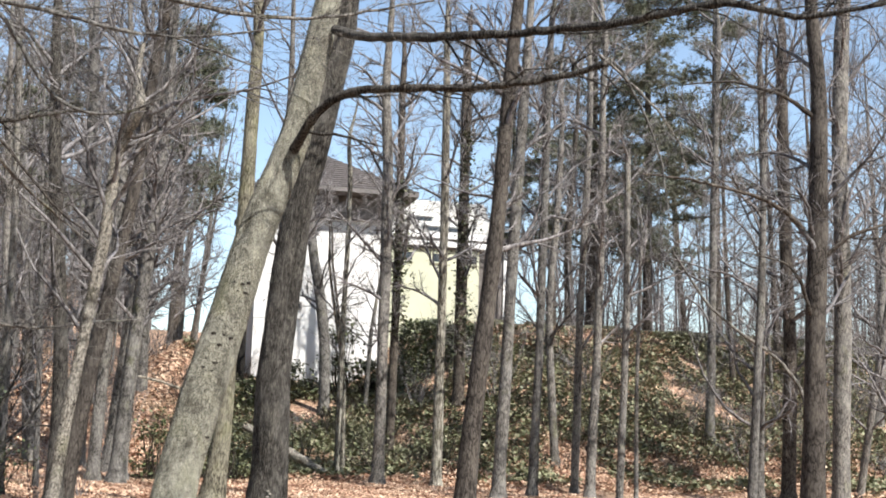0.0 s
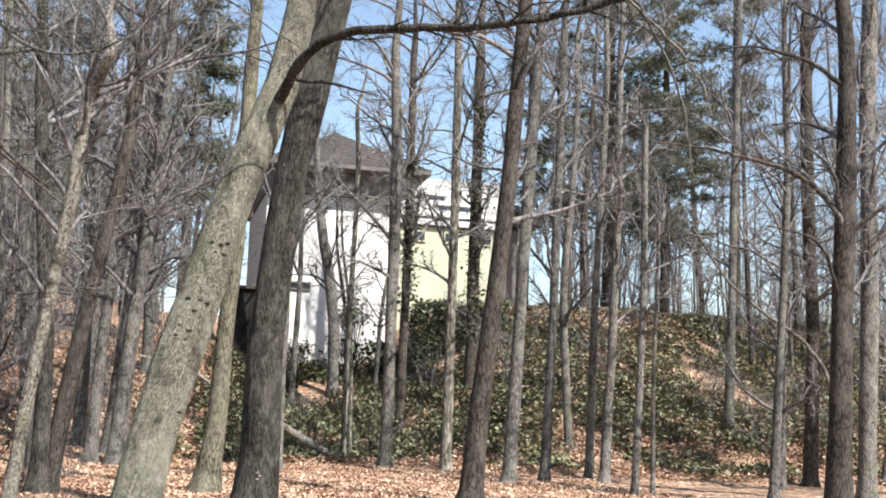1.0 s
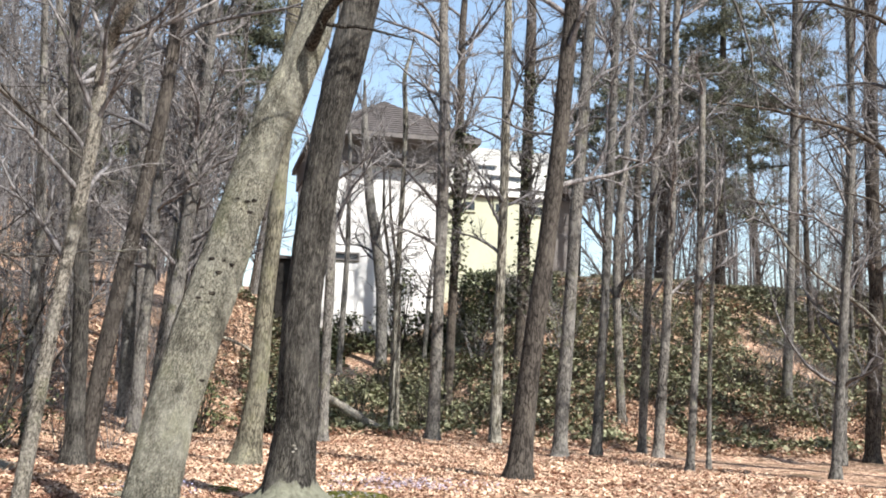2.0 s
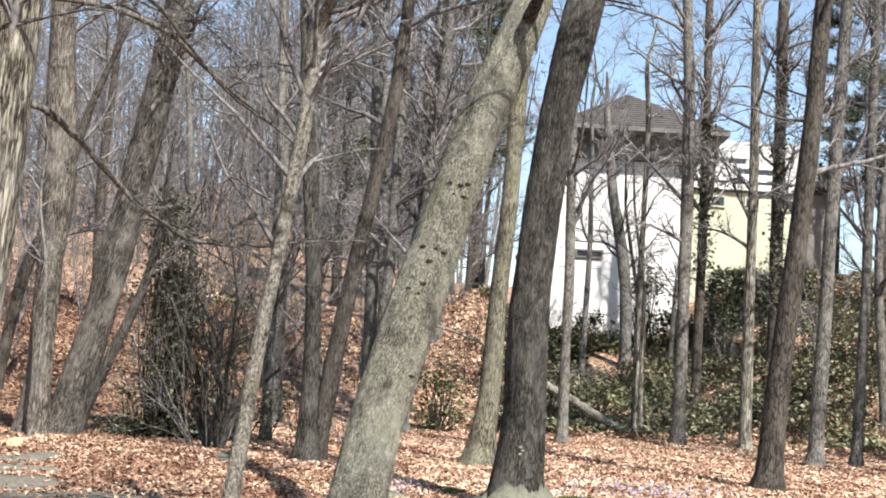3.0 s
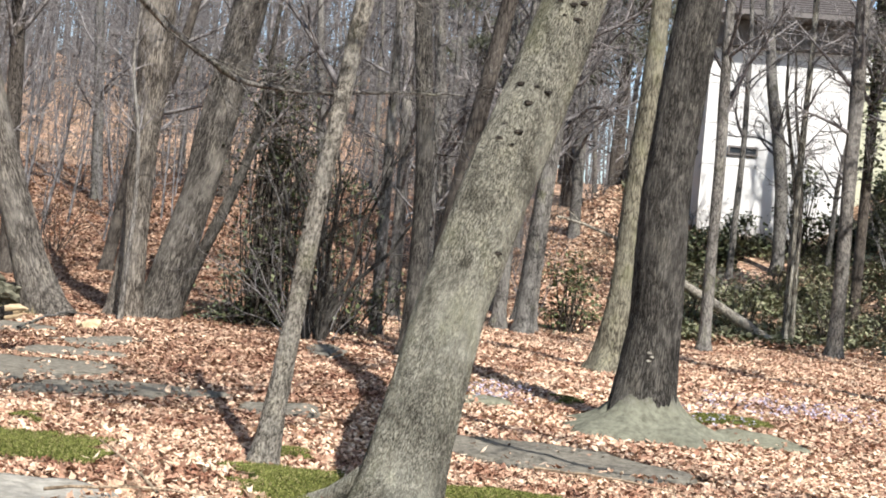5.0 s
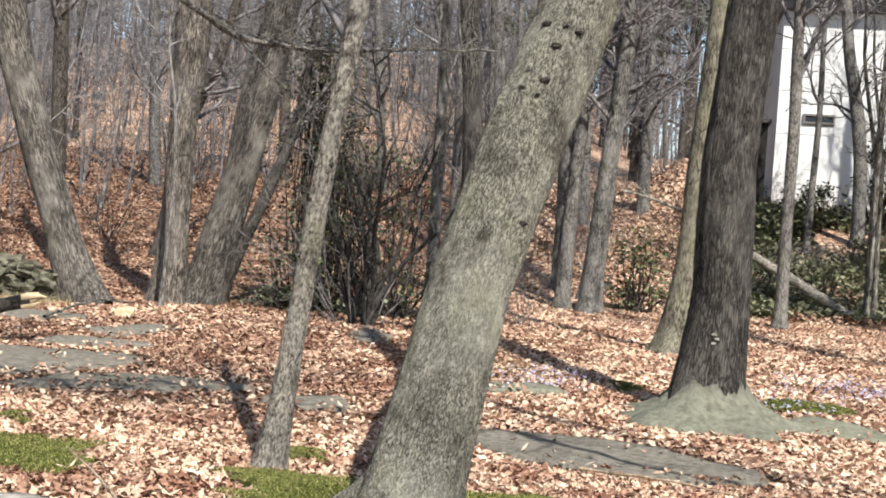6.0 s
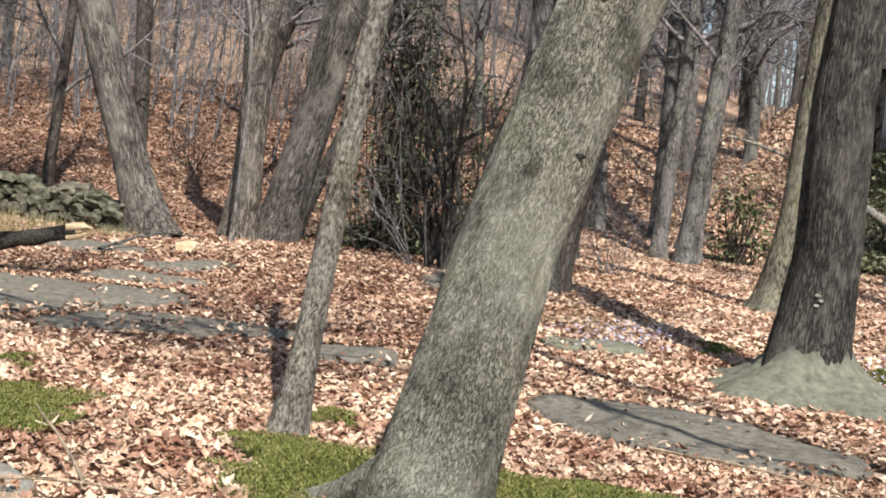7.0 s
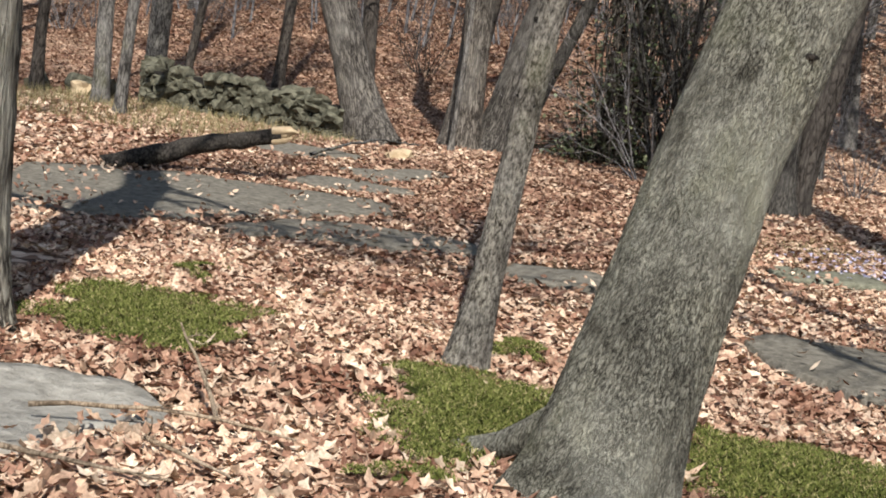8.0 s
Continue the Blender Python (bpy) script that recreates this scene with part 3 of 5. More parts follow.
plant('woodland_tree', BARK_GREY, 'tall slim pale grey tree on a leafy slope', dict(height=17, boughs=17, first=4.0, kids=(9, 8)),
     [(11.37, 34.0, 0.09, 0.172), (11.52, 34.0, 4.2, 0.144), (11.58, 34.0, 7.79, 0.147), (11.65, 34.0, 11.48, 0.136)])
plant('woodland_tree', BARK_GREY, 'tall grey bare tree on leaf litter', dict(height=17, boughs=22, first=3.6, kids=(9, 9)),
     [(14.86, 42.0, 1.7, 0.182), (14.63, 42.0, 5.06, 0.164), (14.61, 42.0, 6.86, 0.165), (14.86, 42.0, 9.61, 0.149), (15.0, 42.0, 13.35, 0.114)])
plant('woodland_tree', BARK_GREY, 'tall slim pale grey tree on a leafy slope', dict(height=17, boughs=17, first=4.0, kids=(9, 8)),
     [(14.1, 38.0, 0.4, 0.164), (14.21, 38.0, 5.5, 0.141), (14.42, 38.0, 10.44, 0.136), (14.5, 38.0, 12.98, 0.121)])
plant('woodland_tree', BARK_GREY, 'tall slim pale grey tree on a leafy slope', dict(height=17, boughs=17, first=4.0, kids=(9, 8)),
     [(13.81, 36.0, 0.16, 0.186), (14.01, 36.0, 4.5, 0.156), (14.11, 36.0, 8.36, 0.143), (14.11, 36.0, 12.32, 0.131)])
plant('woodland_tree', BARK_GREY, 'tall slim pale grey tree on a leafy slope', dict(height=8, boughs=7, first=3.5, sides=8, reach=1.8),
     [(12.22, 30.0, 0.04, 0.128), (12.39, 30.0, 4.52, 0.11), (12.4, 30.0, 8.97, 0.1)])
plant('woodland_tree', BARK_GREY, 'tall slim pale grey tree on a leafy slope', dict(height=8, boughs=7, first=3.5, sides=8, reach=1.8),
     [(13.1, 31.0, -0.04, 0.08), (13.09, 31.0, 2.74, 0.067), (13.21, 31.0, 6.63, 0.061)])
plant('woodland_tree', BARK_GREY, 'tall slim pale grey tree on a leafy slope', dict(height=17, boughs=17, first=4.0, kids=(9, 8)),
     [(21.58, 44.0, 0.53, 0.229), (21.74, 44.0, 6.18, 0.189), (21.86, 44.0, 11.42, 0.171), (22.1, 44.0, 17.98, 0.156)])
plant('woodland_tree', BARK_GREY, 'tall slim pale grey tree on a leafy slope', dict(height=17, boughs=17, first=4.0, kids=(9, 8)),
     [(15.21, 29.0, 0.12, 0.149), (15.37, 29.0, 3.09, 0.123), (15.54, 29.0, 5.75, 0.11), (15.63, 29.0, 7.81, 0.098)])
plant('woodland_tree', BARK_BROWN, 'dark brown tree with bare upper branches', dict(height=17, boughs=22, first=3.6, kids=(9, 9)),
     [(21.36, 38.0, 0.17, 0.295), (21.52, 38.0, 4.72, 0.26), (21.37, 38.0, 9.23, 0.263), (21.33, 38.0, 14.86, 0.233)])
RIGHT = plant('woodland_tree', BARK_BROWN, 'dark brown tree with bare upper branches', dict(height=17, boughs=22, first=3.6, kids=(9, 9)),
     [(15.04, 26.0, 0.14, 0.34), (15.16, 26.0, 3.52, 0.286), (15.33, 26.0, 7.16, 0.267), (15.4, 26.0, 9.68, 0.235), (15.28, 26.0, 10.95, 0.198)])
plant('woodland_tree', BARK_GREY, 'tall grey bare tree on leaf litter', dict(height=17, boughs=22, first=3.6, kids=(9, 9)),
     [(18.23, 30.0, 0.11, 0.293), (18.42, 30.0, 5.38, 0.267), (18.42, 30.0, 9.72, 0.258), (18.56, 30.0, 12.73, 0.25)])
plant('woodland_tree', BARK_GREY, 'tall grey bare tree on leaf litter', dict(height=17, boughs=22, first=3.6, kids=(9, 9)),
     [(0.56, 37.0, 0.27, 0.295), (0.67, 37.0, 2.79, 0.248), (0.86, 37.0, 5.38, 0.25), (1.02, 37.0, 8.5, 0.238), (1.21, 37.0, 11.4, 0.21)])
plant('woodland_tree', BARK_GREY, 'tall grey bare tree on leaf litter', dict(height=17, boughs=22, first=3.6, kids=(9, 9)),
     [(-0.59, 42.0, 0.26, 0.275), (-0.6, 42.0, 3.28, 0.241), (-0.77, 42.0, 7.74, 0.227), (-0.99, 42.0, 13.04, 0.198)])
plant('woodland_tree', BARK_GREY, 'tall grey bare tree on leaf litter', dict(height=17, boughs=22, first=3.6, kids=(9, 9)),
     [(0.32, 40.0, 1.12, 0.228), (0.7, 40.0, 5.82, 0.213), (0.77, 40.0, 9.15, 0.2), (1.0, 40.0, 12.56, 0.188)])
plant('grey_tree', BARK_GREY, 'pale grey trunk standing before the stone wall', dict(height=13, boughs=14, first=3.5, sides=16, step=0.2),
     [(-10.6, 24.95, 0.0, 0.13), (-10.65, 24.95, 1.6, 0.115), (-10.6, 24.95, 4.0, 0.1)])
plant('grey_tree', BARK_GREY, 'slim grey trunk standing before the stone wall', dict(height=11, boughs=12, first=3, sides=14, step=0.2),
     [(-9.25, 23.75, -0.05, 0.085), (-9.2, 23.75, 1.3, 0.075), (-9.0, 23.75, 3.5, 0.07)])
plant('grey_tree', BARK_BROWN, 'dark slim trunk beside the tumbled stones', dict(height=12, boughs=12, first=3, sides=14, step=0.2),
     [(-12.45, 25.6, 0.0, 0.12), (-12.45, 25.6, 1.0, 0.09), (-12.2, 25.6, 3.4, 0.08)])
plant('woodland_tree', BARK_GREY, 'crooked grey tree standing before the white house', dict(height=11, boughs=12, first=3.0, reach=2.0),
     [(8.35, 50.5, 2.6, 0.28), (8.3, 50.5, 5.4, 0.27), (8.0, 50.5, 7.4, 0.26), (7.65, 50.5, 9.0, 0.24), (7.4, 50.5, 11.0, 0.22)])
plant('woodland_tree', BARK_GREY, 'thin grey sapling before the white house', dict(height=9, boughs=10, first=2.0, sides=8, reach=2.0),
     [(10.1, 51.0, 3.0, 0.12), (10.2, 51.0, 6.0, 0.1), (10.7, 51.0, 9.5, 0.07)])
plant('woodland_tree', BARK_BROWN, 'thin brown sapling before the white house', dict(height=8, boughs=10, first=2.0, sides=8, reach=1.8),
     [(9.2, 51.6, 3.2, 0.1), (9.1, 51.6, 6.0, 0.09), (8.6, 51.6, 9.0, 0.06)])
plant('woodland_tree', BARK_GREY, 'slim grey sapling at the corner of the white house', dict(height=12, boughs=12, first=4.0, sides=8, reach=2.2),
     [(6.6, 49.0, 2.6, 0.14), (6.7, 49.0, 7.0, 0.12), (6.6, 49.0, 11.0, 0.09)])
plant('woodland_tree', BARK_BROWN, 'dark slim tree on the leafy hillside', dict(height=13, boughs=18, first=3.0, kids=(8, 8)),
     [(-11.2, 34.0, 2.2, 0.22), (-11.35, 34.0, 4.6, 0.21), (-11.5, 34.0, 7.0, 0.19)])
plant('woodland_tree', BARK_BROWN, 'dark leaning tree on the leafy hillside', dict(height=12, boughs=16, first=3.0, kids=(8, 8)),
     [(-9.4, 36.0, 1.8, 0.2), (-9.1, 36.0, 3.9, 0.19), (-8.4, 36.0, 5.4, 0.16)])
plant('sapling', BARK_GREY, 'thin grey forked sapling before the twin trees', dict(height=6.0, boughs=8, first=2.6, sides=10, step=0.2, reach=1.3),
     [(-5.72, 26.9, 0.0, 0.045), (-5.66, 26.9, 2.0, 0.036), (-5.74, 26.9, 3.2, 0.03), (-5.95, 26.9, 4.1, 0.025)])

# boughs of the leaning tree
limb(LEANING, [(1.98, 15.42, 4.42), (2.09, 15.1, 4.62), (2.14, 14.8, 4.82), (2.47, 14.4, 5.06), (2.96, 13.9, 5.0), (3.63, 13.4, 4.93), (4.19, 12.9, 4.92), (4.77, 12.5, 5.04)], 0.062, 0.03, BARK_DARK, 16, 1, reach=0.9, kids=(5, 3))
limb(LEANING, [(2.51, 15.6, 6.16), (2.75, 15.1, 5.93), (3.42, 14.4, 5.78), (4.13, 13.8, 5.7), (5.08, 12.9, 5.64), (5.88, 12.2, 5.74), (6.14, 12.0, 5.63), (6.46, 11.8, 5.47), (6.78, 11.6, 5.51), (7.2, 11.4, 5.59)], 0.062, 0.022, BARK_DARK, 26, 2, reach=1.1, kids=(5, 3))
limb(LEANING, [(4.73, 12.5, 5.03), (4.67, 12.5, 5.21), (4.91, 12.5, 5.03), (5.21, 12.5, 4.47), (5.38, 12.5, 4.03), (5.43, 12.5, 3.51)], 0.02, 0.007, BARK_GREY, 6, 3, "twig", 0.5)
limb(LEANING, [(4.67, 12.5, 5.13), (5.16, 12.5, 4.76), (5.55, 12.5, 4.34), (5.62, 12.5, 4.05)], 0.018, 0.006, BARK_GREY, 5, 4, "twig", 0.5)
limb(LEANING, [(4.49, 12.75, 4.99), (4.58, 12.75, 5.24), (4.27, 12.75, 5.15), (4.12, 12.75, 4.96), (4.08, 12.75, 4.84)], 0.022, 0.008, BARK_DARK, 3, 5, "twig", 0.4)
limb(LEANING, [(2.17, 15.05, 4.73), (2.52, 14.85, 4.68), (2.96, 14.65, 4.53)], 0.022, 0.008, BARK_DARK, 3, 6, "twig", 0.3)
# surface root of the leaning tree
limb(LEANING, [(0.86, 14.38, 0.26), (0.72, 14.34, 0.0), (0.58, 14.34, -0.17), (0.43, 14.36, -0.28), (0.27, 14.42, -0.345), (0.1, 14.48, -0.39), (-0.05, 14.52, -0.45)], 0.115, 0.026, BARK_LEAN, 0, 7, "root")

# boughs of the pale tree reach across the way
limb(PALE, [(-2.5, 14.55, 3.35), (-2.12, 14.7, 3.39), (-1.85, 15.28, 3.14), (-1.57, 15.86, 2.79), (-1.1, 16.44, 2.47), (-0.5, 17.02, 2.53), (-0.07, 17.6, 2.69), (0.5, 18.2, 2.8)], 0.036, 0.01, BARK_GREY, 26, 9, reach=1.0, kids=(5, 3))
limb(PALE, [(-2.4, 14.6, 4.3), (-1.7, 14.9, 4.35), (-1.19, 15.2, 4.22), (-0.92, 16.2, 4.07), (-0.4, 17.2, 3.79), (0.1, 17.8, 3.5)], 0.034, 0.01, BARK_GREY, 20, 10, reach=1.0, kids=(5, 3))
limb(PALE, [(-2.4, 14.4, 5.1), (-1.6, 13.8, 5.4), (-1.02, 13.5, 5.34), (-0.4, 13.5, 5.24), (0.25, 13.5, 5.14), (0.74, 13.5, 5.17), (1.57, 13.5, 5.36)], 0.035, 0.009, BARK_GREY, 22, 11, reach=1.1, kids=(5, 3))
limb(PALE, [(0.55, 13.5, 5.16), (1.31, 13.5, 4.98), (2.02, 13.5, 4.58)], 0.012, 0.005, BARK_GREY, 4, 12, "twig", 0.5)
limb(PALE, [(-2.4, 14.4, 5.6), (-0.6, 13.6, 5.75), (0.55, 13.5, 5.54), (1.17, 13.5, 5.46), (1.86, 13.5, 5.5), (2.44, 13.5, 5.63), (3.21, 13.5, 5.87)], 0.035, 0.01, BARK_GREY, 20, 13, reach=1.1, kids=(5, 3))
limb(PALE, [(-2.4, 14.4, 5.3), (-1.4, 14.1, 5.5), (-1.13, 14.0, 5.44), (-0.88, 14.0, 5.0), (-0.58, 14.0, 4.57), (-0.24, 14.0, 4.4), (0.31, 14.0, 4.51), (0.57, 14.0, 4.75)], 0.03, 0.01, BARK_GREY, 20, 14, reach=1.1, kids=(5, 3))
limb(PALE, [(-2.4, 14.4, 4.2), (-1.6, 14.1, 4.25), (-1.03, 14.0, 4.26), (-0.62, 14.0, 4.39), (-0.3, 14.0, 4.45)], 0.04, 0.012, BARK_DARK, 16, 15, reach=1.0, kids=(5, 3))
limb(PALE, [(-2.4, 14.4, 4.35), (-1.4, 14.1, 4.3), (-1.02, 14.0, 4.12), (-0.78, 14.0, 3.8), (-0.38, 14.0, 3.38), (-0.1, 14.0, 3.2)], 0.02, 0.008, BARK_BROWN, 10, 16, reach=0.8, kids=(5, 3))
# boughs of the stout tree by the path and a broken pale bough
limb(RIGHT, [(15.12, 26.0, 6.16), (14.53, 25.9, 6.72), (13.74, 25.8, 7.02), (12.05, 25.7, 7.24), (10.79, 25.6, 7.24)], 0.07, 0.015, BARK_BROWN, 16, 17, reach=1.4, kids=(6, 3))
limb(RIGHT, [(15.23, 26.0, 9.03), (14.43, 25.9, 9.44), (13.09, 25.8, 9.61), (11.92, 25.7, 9.36)], 0.06, 0.015, BARK_BROWN, 16, 18, reach=1.4, kids=(6, 3))
limb(RIGHT, [(15.2, 26.0, 5.6), (15.9, 25.7, 6.3), (16.8, 25.5, 6.6), (18.2, 25.3, 7.2)], 0.06, 0.015, BARK_BROWN, 12, 19, reach=1.2, kids=(6, 3))
limb(RIGHT, [(15.15, 26.0, 4.3), (14.6, 25.6, 5.2), (14.1, 25.3, 5.5), (12.9, 25.0, 5.6)], 0.05, 0.012, BARK_BROWN, 12, 20, reach=1.2, kids=(6, 3))
bough = thing("broken_bough", "pale broken bough hanging between trees", "branch")
limb(bough, [(13.61, 30.0, 6.44), (14.57, 30.0, 5.13), (15.5, 30.0, 4.45), (16.52, 30.0, 3.88), (17.12, 30.0, 3.22), (17.6, 30, 1.8), (17.8, 30, 0.1)], 0.03, 0.055, BARK_GREY, 6, 21)

# old branch scars on the leaning tree, lichen mark and flared roots of the oak


def knob(parent, p, r, mat, seed, name="knot", flat=0.5):
    """A low irregular swelling on the bark, wider than high."""
    rng = np.random.default_rng(seed)
    bm = bmesh.new()
    bmesh.ops.create_icosphere(bm, subdivisions=2, radius=1.0)
    w = rng.uniform(1.0, 1.9)
    for v in bm.verts:
        q = 1 + 0.35 * noise.noise((v.co.x * 2 + seed, v.co.y * 2, v.co.z * 2))
        v.co = Vector((p[0] + v.co.x * r * w * q, p[1] + v.co.y * r * flat * q, p[2] + v.co.z * r * 0.75 * q))
    me = bpy.data.meshes.new(name)
    bm.to_mesh(me)
    bm.free()
    me.materials.append(mat)
    ob = new(name, me)
    ob.parent = parent
    return ob


for k, p in enumerate([(1.419, 14.865, 2.938), (1.505, 14.849, 2.914), (1.569, 14.87, 2.929), (1.451, 14.83, 2.836), (1.537, 14.844, 2.817), (1.229, 14.741, 2.354), (1.325, 14.715, 2.34), (1.398, 14.727, 2.31), (1.283, 14.687, 2.231), (1.157, 14.669, 2.082), (1.242, 14.639, 2.036), (1.126, 14.646, 1.985), (1.211, 14.618, 1.951), (1.192, 14.537, 1.259)]):
    knob(LEANING, (p[0], p[1] - 0.026, p[2]), 0.012 + 0.005 * (k % 3), BARK_BLACK, k, "knot", 0.6)
for k in range(26):
    r = random.Random(k)
    z = r.uniform(0.0, 4.2)
    x = -0.43 + (z + 0.31) * 0.11 + r.uniform(-0.045, 0.045)
    knob(SLIM, (x, 15.70, z), r.uniform(0.012, 0.024), BARK_DARK, k + 50)
s = Soup()
rings = []
NS = 72
ang = np.linspace(0, 2 * math.pi, NS, endpoint=False)
for q, z in ((0.30, 0.34), (0.375, 0.2), (0.42, 0.10), (0.47, 0.03), (0.55, -0.04), (0.64, -0.10), (0.75, -0.155), (0.87, -0.2), (0.95, -0.3)):
    out = min(1, max(0, (q - 0.42) * 2.4))
    lob = 1 + (0.34 * np.maximum(0, np.sin(5 * ang + 0.6)) ** 2 + 0.08 * np.sin(7 * ang + 2) + 0.14 * np.sin(ang + 3.4) + 0.03 * np.sin(17 * ang)) * out
    uneven = (0.05 * np.sin(3 * ang + 1) + 0.03 * np.sin(8 * ang) + 0.02 * np.sin(13 * ang + 2)) * (1 - out) ** 2
    rings.append(np.stack([2.48 + q * lob * np.cos(ang) * 0.8, 19.8 + q * lob * np.sin(ang) * 0.8, np.full(NS, z) + uneven + 0.02 * np.sin(9 * ang + q * 9) * q], -1))
i = (np.arange(len(rings) - 1)[:, None] * NS + np.arange(NS)[None]).ravel()
j = (np.arange(len(rings) - 1)[:, None] * NS + (np.arange(NS)[None] + 1) % NS).ravel()
s.add(np.concatenate(rings), np.stack([i, i + NS, j + NS, j], -1))
part("root_flare", s, SAGE, OAK, "sage-green lichened root flare")
for k in range(3):
    knob(OAK, (2.47 + 0.03 * (k % 2), 19.485, 0.51 + 0.04 * k), 0.016, SLAB_PALE, 90 + k, "lichen_spot", 0.2)

# ---- wood behind ----


def wood_template(seed, height, radius, boughs, kids, lean, mat):
    rng = np.random.default_rng(seed)
    ob = thing("bare_tree", "bare grey woodland tree with fine twigs", "tree", "wood behind")
    top = np.array([rng.normal(0, lean), rng.normal(0, lean), height])
    rows = [[0, 0, -0.4, radius], [*(top * 0.3 + np.array([rng.normal(0, 0.15), 0, 0])), radius * 0.8], [*(top * 0.65), radius * 0.5], [*top, 0.02]]
    line = smooth_line(rows, 0.8)
    part("trunk", trunk_soup(line, 8, 0.4, seed=seed), mat, ob)
    crown = Soup()
    for _ in range(boughs):
        f = rng.uniform(0.14, 0.97)
        k = min(int(f * len(line)), len(line) - 1)
        branch(crown, line[k, :3], side_way(np.array([0, 0, 1.0]), rng, rng.uniform(0.4, 1.0)), height * 0.2 * rng.uniform(0.6, 1.2), max(0.015, line[k, 3] * 0.4), rng, 0, kids, 0.05, 4, 0.007)
    part("crown", crown, TWIG, ob, "bare leafless branches and twigs")
    return ob


TEMPLATES = [wood_template(100 + k, h, r, n, (7, 8), ln, mt) for k, (h, r, n, ln, mt) in enumerate([
    (16, 0.17, 20, 0.7, BARK_GREY), (18, 0.22, 22, 0.9, BARK_GREY), (14, 0.12, 18, 0.9, BARK_BROWN), (17, 0.15, 20, 0.5, BARK_BROWN),
    (12, 0.09, 18, 1.0, BARK_GREY), (19, 0.26, 22, 1.2, BARK_BROWN), (9, 0.06, 16, 0.8, BARK_GREY), (15, 0.14, 20, 1.5, BARK_GREY)])]
rng = np.random.default_rng(5)


def open_ground(x, y):
    """Whether a tree of the wood behind may stand there."""
    if y < 30 or x > 0.72 * y + 2 or x < -1.15 * (y - 8):
        return False
    k = (x - 0.6) / (y - 2.0)
    if y < 47 and x > -3 and k > 0.0:
        return False
    if 0.07 < k < 0.33:
        return y > 75 and rng.random() < 0.12
    if -12 < x < 20 and 53 < y < 72 and x > 3:
        return False
    return True


made = 0
used = set()
while made < 66:
    y = 30 + 62 * rng.random() ** 1.2
    x = rng.uniform(-1.1 * (y - 8), -1.0) if rng.random() < 0.62 else rng.uniform(-1.0, 0.7 * y)
    if not open_ground(x, y):
        continue
    k = rng.integers(len(TEMPLATES))
    m = pose(x, y, float(ground(np.array(x), np.array(y))), rz=rng.uniform(0, 360))
    s = rng.uniform(0.8, 1.15)
    if k not in used:
        used.add(k)
        TEMPLATES[k].matrix_basis = m
    else:
        copy_thing(TEMPLATES[k], m).scale = (s, s, s)
    made += 1

# trees between the hill and the house
for k, (x, y) in enumerate([(1.4, 52), (0.2, 55), (2.6, 59), (3.4, 66), (0.8, 63), (4.3, 73), (2.2, 78), (-1.0, 48), (5.2, 84), (28, 57), (26.5, 44), (19.5, 36.5), (23, 34.5), (21, 31.5), (24.5, 39), (27, 49), (30, 46), (25.5, 41), (29, 52), (33, 50)]):
    copy_thing(TEMPLATES[(k * 5 + 1) % 8], pose(x, y, float(ground(np.array(x), np.array(y))), rz=k * 53))

# added unseen trees close the place round the walker, dim skylight, cast branch shadows
for k, (x, y) in enumerate([(9.7, 2.0), (7.6, -2.5), (12.5, 1.5), (4.6, -7), (11, -9), (-6.5, 2), (-9.5, 8), (-5.5, -6), (-0.5, -10), (-13, 13), (-15, 4), (17, 9), (20, 3), (16, -6), (-11, -3), (-8, 16), (-10, 19), (-18, 10), (24, 8), (2, -16), (-6, -14), (14, -14)]):
    copy_thing(TEMPLATES[(k * 3) % 8], pose(x, y, float(ground(np.array(x), np.array(y))), rz=k * 77))

# distant trunks and twigs that close the view
rng = np.random.default_rng(21)


def thicket(soup, xs, ys, rng, tall, twigs, spread, r0, fine):
    """Many thin bare trees at once."""
    n = len(xs)
    g = ground(xs, ys)
    h = rng.uniform(*tall, n)
    p = np.stack([xs, ys, g - 0.3], -1)
    top = np.stack([xs + rng.normal(0, 0.09, n) * h, ys, g + h], -1)
    mid = (p + top) / 2 + rng.normal(0, 0.02, (n, 3)) * h[:, None]
    r = rng.uniform(*r0, n)
    soup.tubes(np.stack([p, mid, top], 1), np.stack([r, r * 0.65, r * 0.15], 1), 5)
    m = n * twigs
    f = rng.uniform(0.08, 1.0, m)[:, None]
    q = np.repeat(p, twigs, 0) * (1 - f) + np.repeat(top, twigs, 0) * f
    d = np.stack([rng.normal(0, 1, m), rng.normal(0, 0.7, m), rng.uniform(0.0, 1.3, m)], -1)
    d *= (np.repeat(h, twigs) * rng.uniform(*spread, m) / np.linalg.norm(d, axis=1))[:, None]
    w = rng.uniform(0.6, 1.0, m) * fine
    soup.tubes(np.stack([q, q + d * 0.5 + rng.normal(0, 0.06, (m, 3)) * np.linalg.norm(d, axis=1)[:, None], q + d], 1), np.stack([w, w * 0.7, w * 0.3], 1), 3)


soup = Soup()
ys = rng.uniform(80, 150, 760)
xs = np.where(np.arange(760) < 480, rng.uniform(-0.75, 0.03, 760), rng.uniform(-1.2, 0.75, 760)) * (ys - 6)
q = (xs - 0.6) / (ys - 2.0)
m = ~((q > 0.05) & (q < 0.37)) | (rng.random(760) < 0.08)
thicket(soup, xs[m], ys[m], rng, (9, 20), 36, (0.1, 0.26), (0.06, 0.2), 0.045)
tagged(part("far_woods", soup, TWIG), "distant bare grey woods on the hill", "woods", kind="stuff")
soup = Soup()
ys = rng.uniform(40, 86, 430)
xs = rng.uniform(-1.1, -0.02, 430) * (ys - 8)
m = (ys > 46) | (xs < -6)
